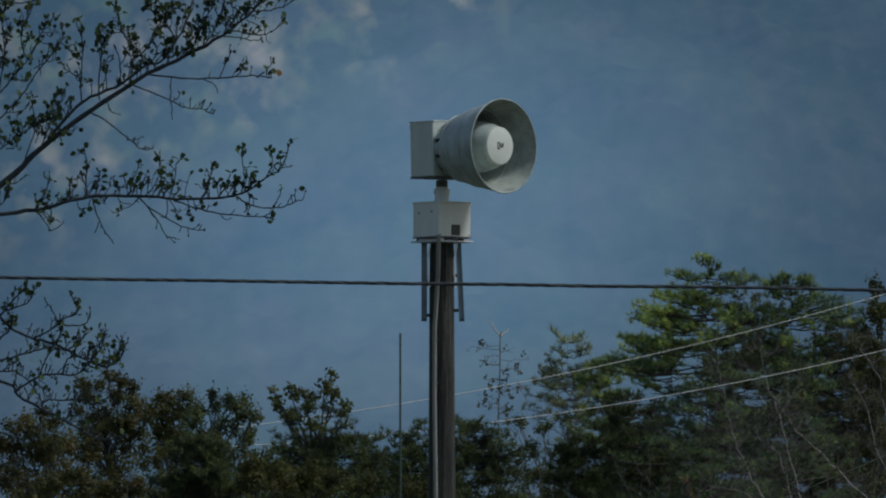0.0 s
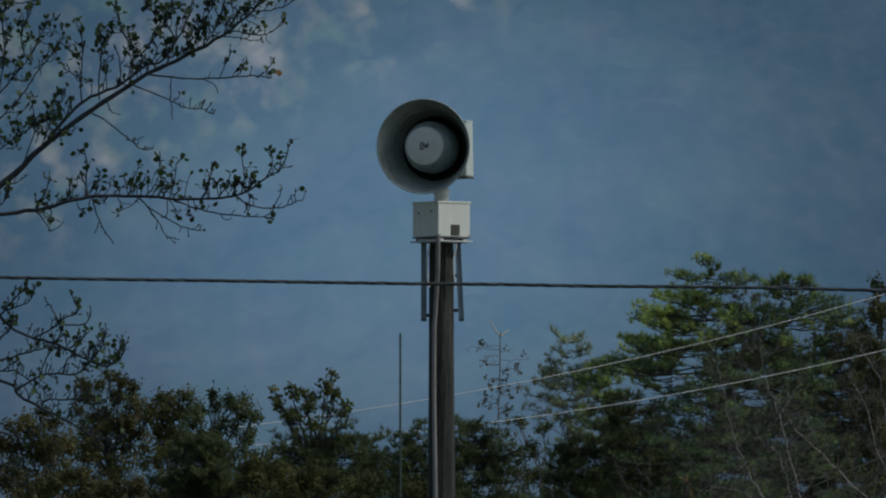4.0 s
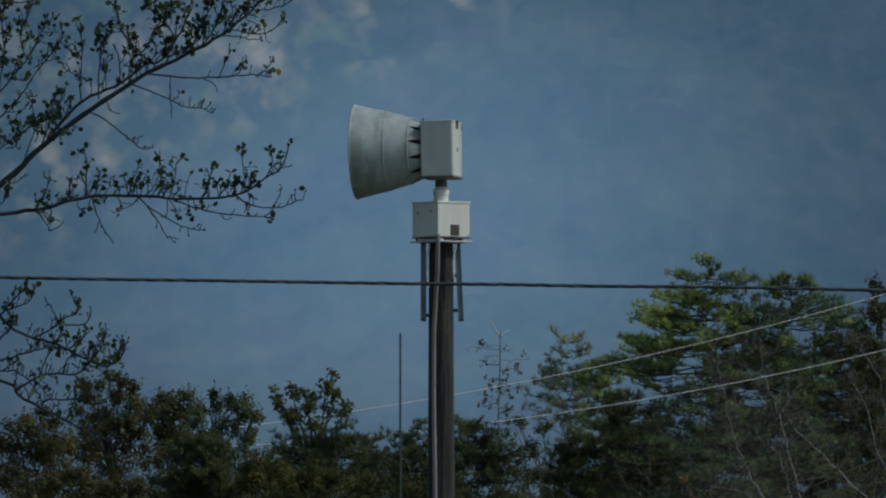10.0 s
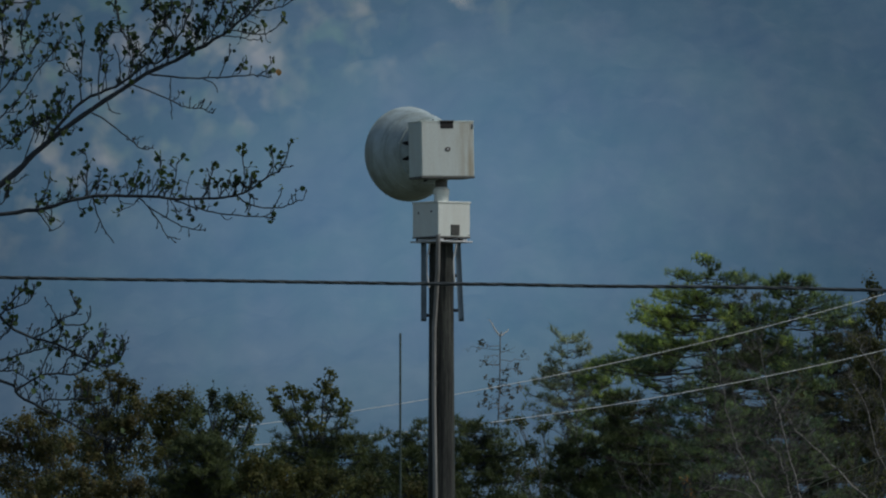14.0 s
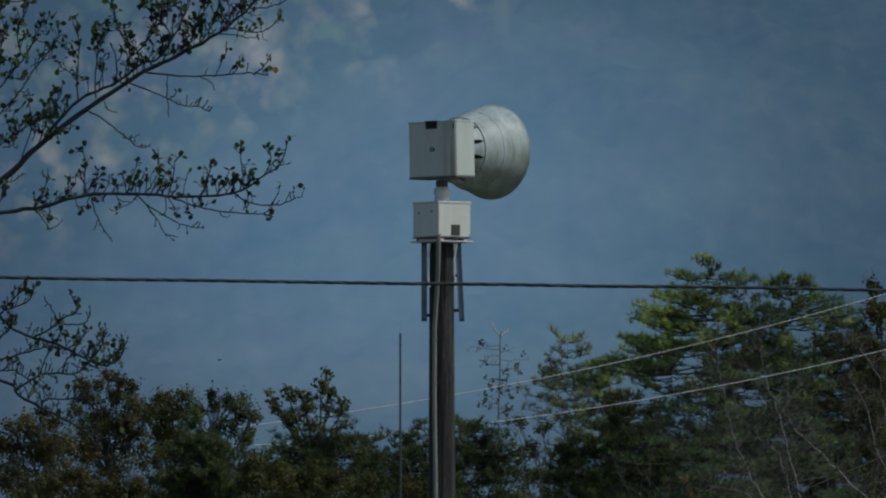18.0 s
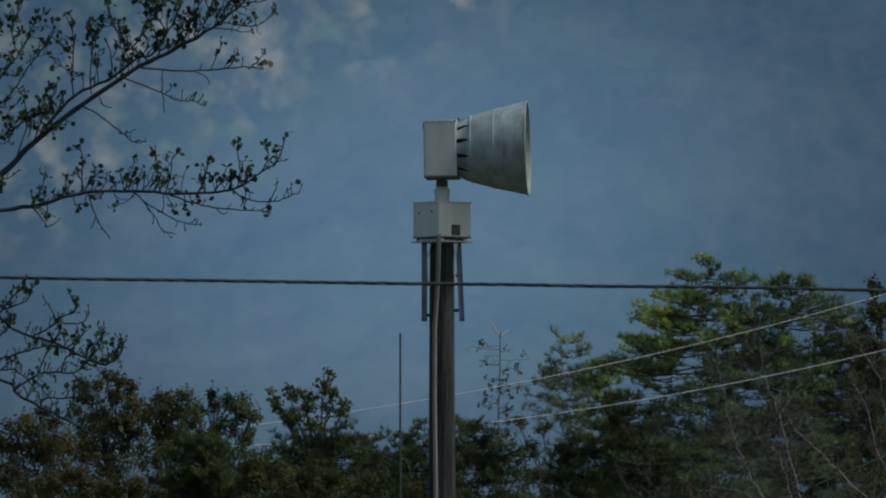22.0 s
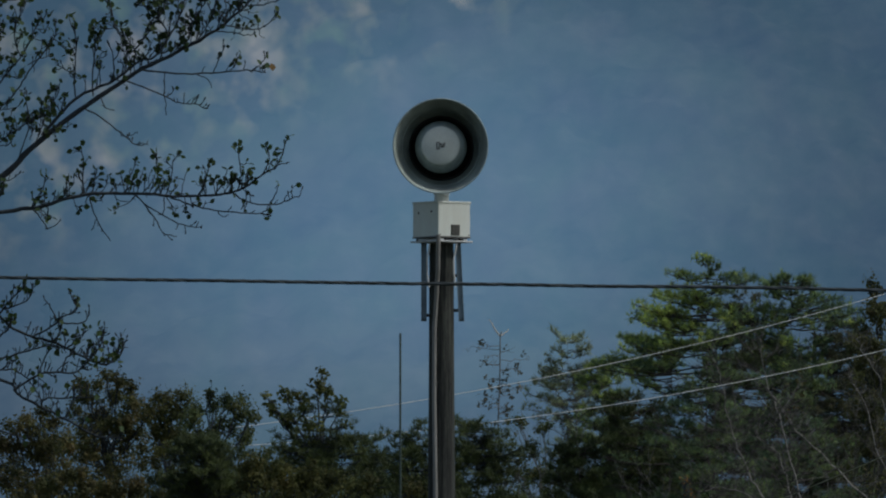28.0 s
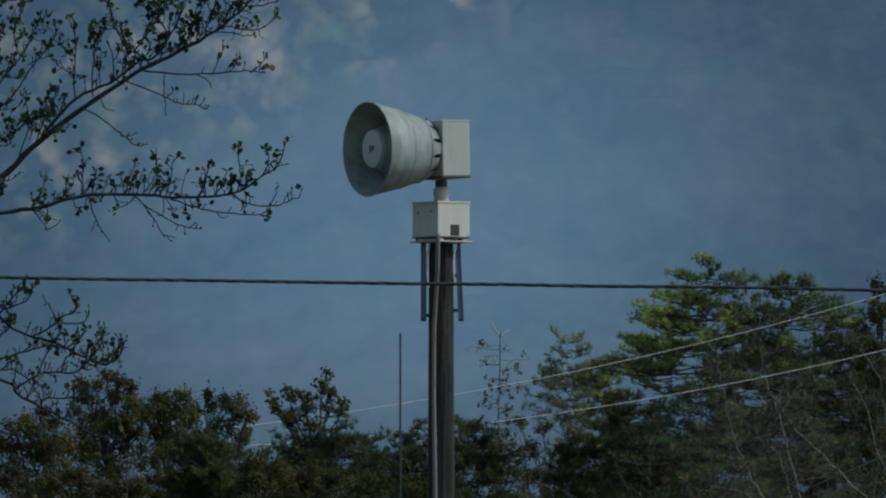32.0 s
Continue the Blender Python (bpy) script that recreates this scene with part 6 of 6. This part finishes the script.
    low.stem([(3.39, 6.976), (3.426, 7.036), (3.44, 7.118)], 0.0049, 0.0034, 35.5, 0.048, 1, 0.1)
    low.stem([(3.486, 6.965), (3.468, 7.019), (3.426, 7.054)], 0.0049, 0.0034, 35.5, 0.048, 1, 0.2)
    low.stem([(3.309, 7.036), (3.316, 7.107), (3.327, 7.167)], 0.0045, 0.0032, 20.2, 0.030, 1, 0.1)
    low.stem([(3.639, 6.859), (3.671, 6.941), (3.699, 7.054)], 0.0049, 0.0034, 35.5, 0.042, 1, 0.2)
    low.stem([(3.132, 6.806), (3.22, 6.788), (3.337, 6.753), (3.419, 6.749)], 0.0059, 0.004, 30.4, 0.042, 0.9, 0.3)
    limbs = [upper.finish(tree, "upper limb rising with leafy twigs", 140), lower.finish(tree, "lower limb with upright leafy shoots", 110),
             low.finish(tree, "low drooping limb with forked twigs", 50)]
    turned = new("leaf", LEAF_SHAPES[5])
    turned.parent = limbs[0]
    turned.matrix_local = Matrix.Translation(Vector((4.968, 0, 9.025)) - limbs[0].location) @ pose(0, 0, 0, 80, 0, 25) @ Matrix.Diagonal((0.055, 0.05, 0.05, 1))
    tagged(turned, "single orange turned leaf")
    return limbs


# ---- build ----
make_ground()
make_far_woods()
make_wires()
mast = make_mast()
siren, rotor = make_siren()
bird = make_bird()
woods = make_woods()
leaf_shapes()
near_limbs = make_near_tree()


LIMB_SWAY = (  # seconds, metres aside, degrees raised
    [(0, 0, -0.055), (3, 0, -0.027), (6, 0, -0.164), (7.5, 0.0018, -0.082), (9, 0, -0), (13, 0, 0.082), (14, 0, -0), (16.5, -0.0071, 0.109), (18, -0.0142, 0.218), (19, -0.0142, 0.164), (20, -0.0177, 0.327), (21, -0.0248, 0.464), (22, -0.0266, 0.819), (22.5, -0.0248, 0.6), (23, -0.0248, 0.437), (24, -0.0284, 0.6), (25, -0.0195, 0.355), (27.5, -0.023, 0.546), (28, -0.023, 0.491), (30, -0.0248, 0.491), (32, -0.0266, 0.437)],
    [(0, 0, -0), (3, 0, -0), (6, 0, -0.08), (9, 0, -0), (12, 0, 0.027), (14, 0.0035, -0), (14.5, 0, 0.133), (16.5, 0, 0.212), (18, -0.0071, 0.265), (19, -0.0053, 0.212), (20, -0.0089, 0.212), (21, -0.0142, 0.371), (22, -0.0195, 0.61), (22.5, -0.0195, 0.477), (23, -0.016, 0.345), (24, -0.0213, 0.504), (24.5, -0.0177, 0.318), (25.5, -0.016, 0.371), (27.5, -0.0195, 0.398), (28, -0.0177, 0.318), (30, -0.0213, 0.318), (31, -0.0213, 0.239), (32, -0.0213, 0.186)],
    [(0, -0.0018, -0.083), (3, 0, -0), (9, 0, -0), (16.5, 0, -0), (18, -0.0035, 0.083), (20, -0.0089, 0.042), (22, -0.0124, 0.249), (23.5, -0.0106, 0.415), (25, -0.0106, 0.291), (28, -0.0089, 0.249), (32, -0.0106, 0.249)],
)
TREE_SWAY = {  # seconds, degrees about the foot, or about the joint of the loose top
    "top": [(0, -0.806), (2, 0), (6, -0.604), (9, 0), (12, 0.403), (13, 0.403), (14, -1.612), (14.5, -2.014), (16.5, -5.238), (17, -5.641), (18, -4.432), (19, -3.223), (20, -2.014), (20.5, -1.612), (21.5, -3.223), (22.5, -2.014), (23, -3.223), (24, -4.029), (25, -5.238), (27.5, -8.058), (28, -8.058), (29, -6.849), (30, -6.849), (31, -5.641), (32, -4.432)],
    "oak5_top": [(0, -1.1), (0.5, -2.8), (1.5, -1.1), (3, 0), (5.5, 1.7), (7.5, 1.7), (9, 0), (10, -1.1), (11, -3.4), (12, -6.2), (13, -5.6), (14, -4.5), (16.5, -3.4), (17.5, -2.8), (18.5, -5.6), (19.5, -7.9), (20.5, -3.4), (21.5, -1.7), (22.5, -3.4), (24, -2.8), (25, -3.4), (25.5, -5.6), (27.5, -1.7), (28.5, -5.6), (29.5, -4.5), (30.5, -1.1), (32, 0.6)],
    "oak3": [(0, -0.032), (6, 0), (9, 0.032), (13, 0), (16.5, -0.126), (19, -0.063), (22, -0.079), (24, -0.126), (27.5, -0.158), (30, -0.221), (32, -0.284)],
    "oak4": [(0, -0.024), (6, 0), (9, 0.016), (13, 0), (16.5, -0.09), (19, -0.06), (22, -0.085), (24, -0.12), (27.5, -0.14), (30, -0.17), (32, -0.2)],
    "oak2": [(0, -0.016), (9, 0), (14, 0), (17.5, -0.064), (21, -0.096), (24, -0.128), (28, -0.128), (32, -0.128)],
}
TURN_RATE, FACING = 14.52, 3.16  # degrees a second; the second at which the horn faces the viewer


def motions():
    head_rows, siren_rows, pole_rows = [], [], []
    for t in range(33):
        a = TURN_RATE * (t - FACING)
        head_rows.append((t, pose(0, 0, HEAD_LOCAL, 0, -1.05, 0) @ pose(0, 0, 0, 0, 0, -a)))
        push = -0.0042 * math.sin(radians(a))  # the horn's weight bends the mast a little
        siren_rows.append((t, pose(MAST[0] + push, MAST[1], PLATE_Z)))
        pole_rows.append((t, pose(*MAST, 0, math.degrees(push / PLATE_Z), 0)))
    walk(rotor, head_rows)
    walk(siren, siren_rows)
    walk(mast, pole_rows)
    walk(bird, [(t, pose(-3.74 + 9.64 * (18 - t), 400, 16.64 + 0.14 * (18 - t))) for t in (0, 16, 17, 18, 19, 20, 32)])
    for wood, rows in zip(near_limbs, LIMB_SWAY):
        home = wood.matrix_basis.copy()
        walk(wood, [(t, Matrix.Translation((dx, 0, 0)) @ home @ pose(0, 0, 0, 0, -up, 0)) for t, dx, up in rows])
    for key, rows in TREE_SWAY.items():
        home = woods[key].matrix_basis.copy()
        walk(woods[key], [(t, home @ pose(0, 0, 0, 0, a, 0)) for t, a in rows])


motions()
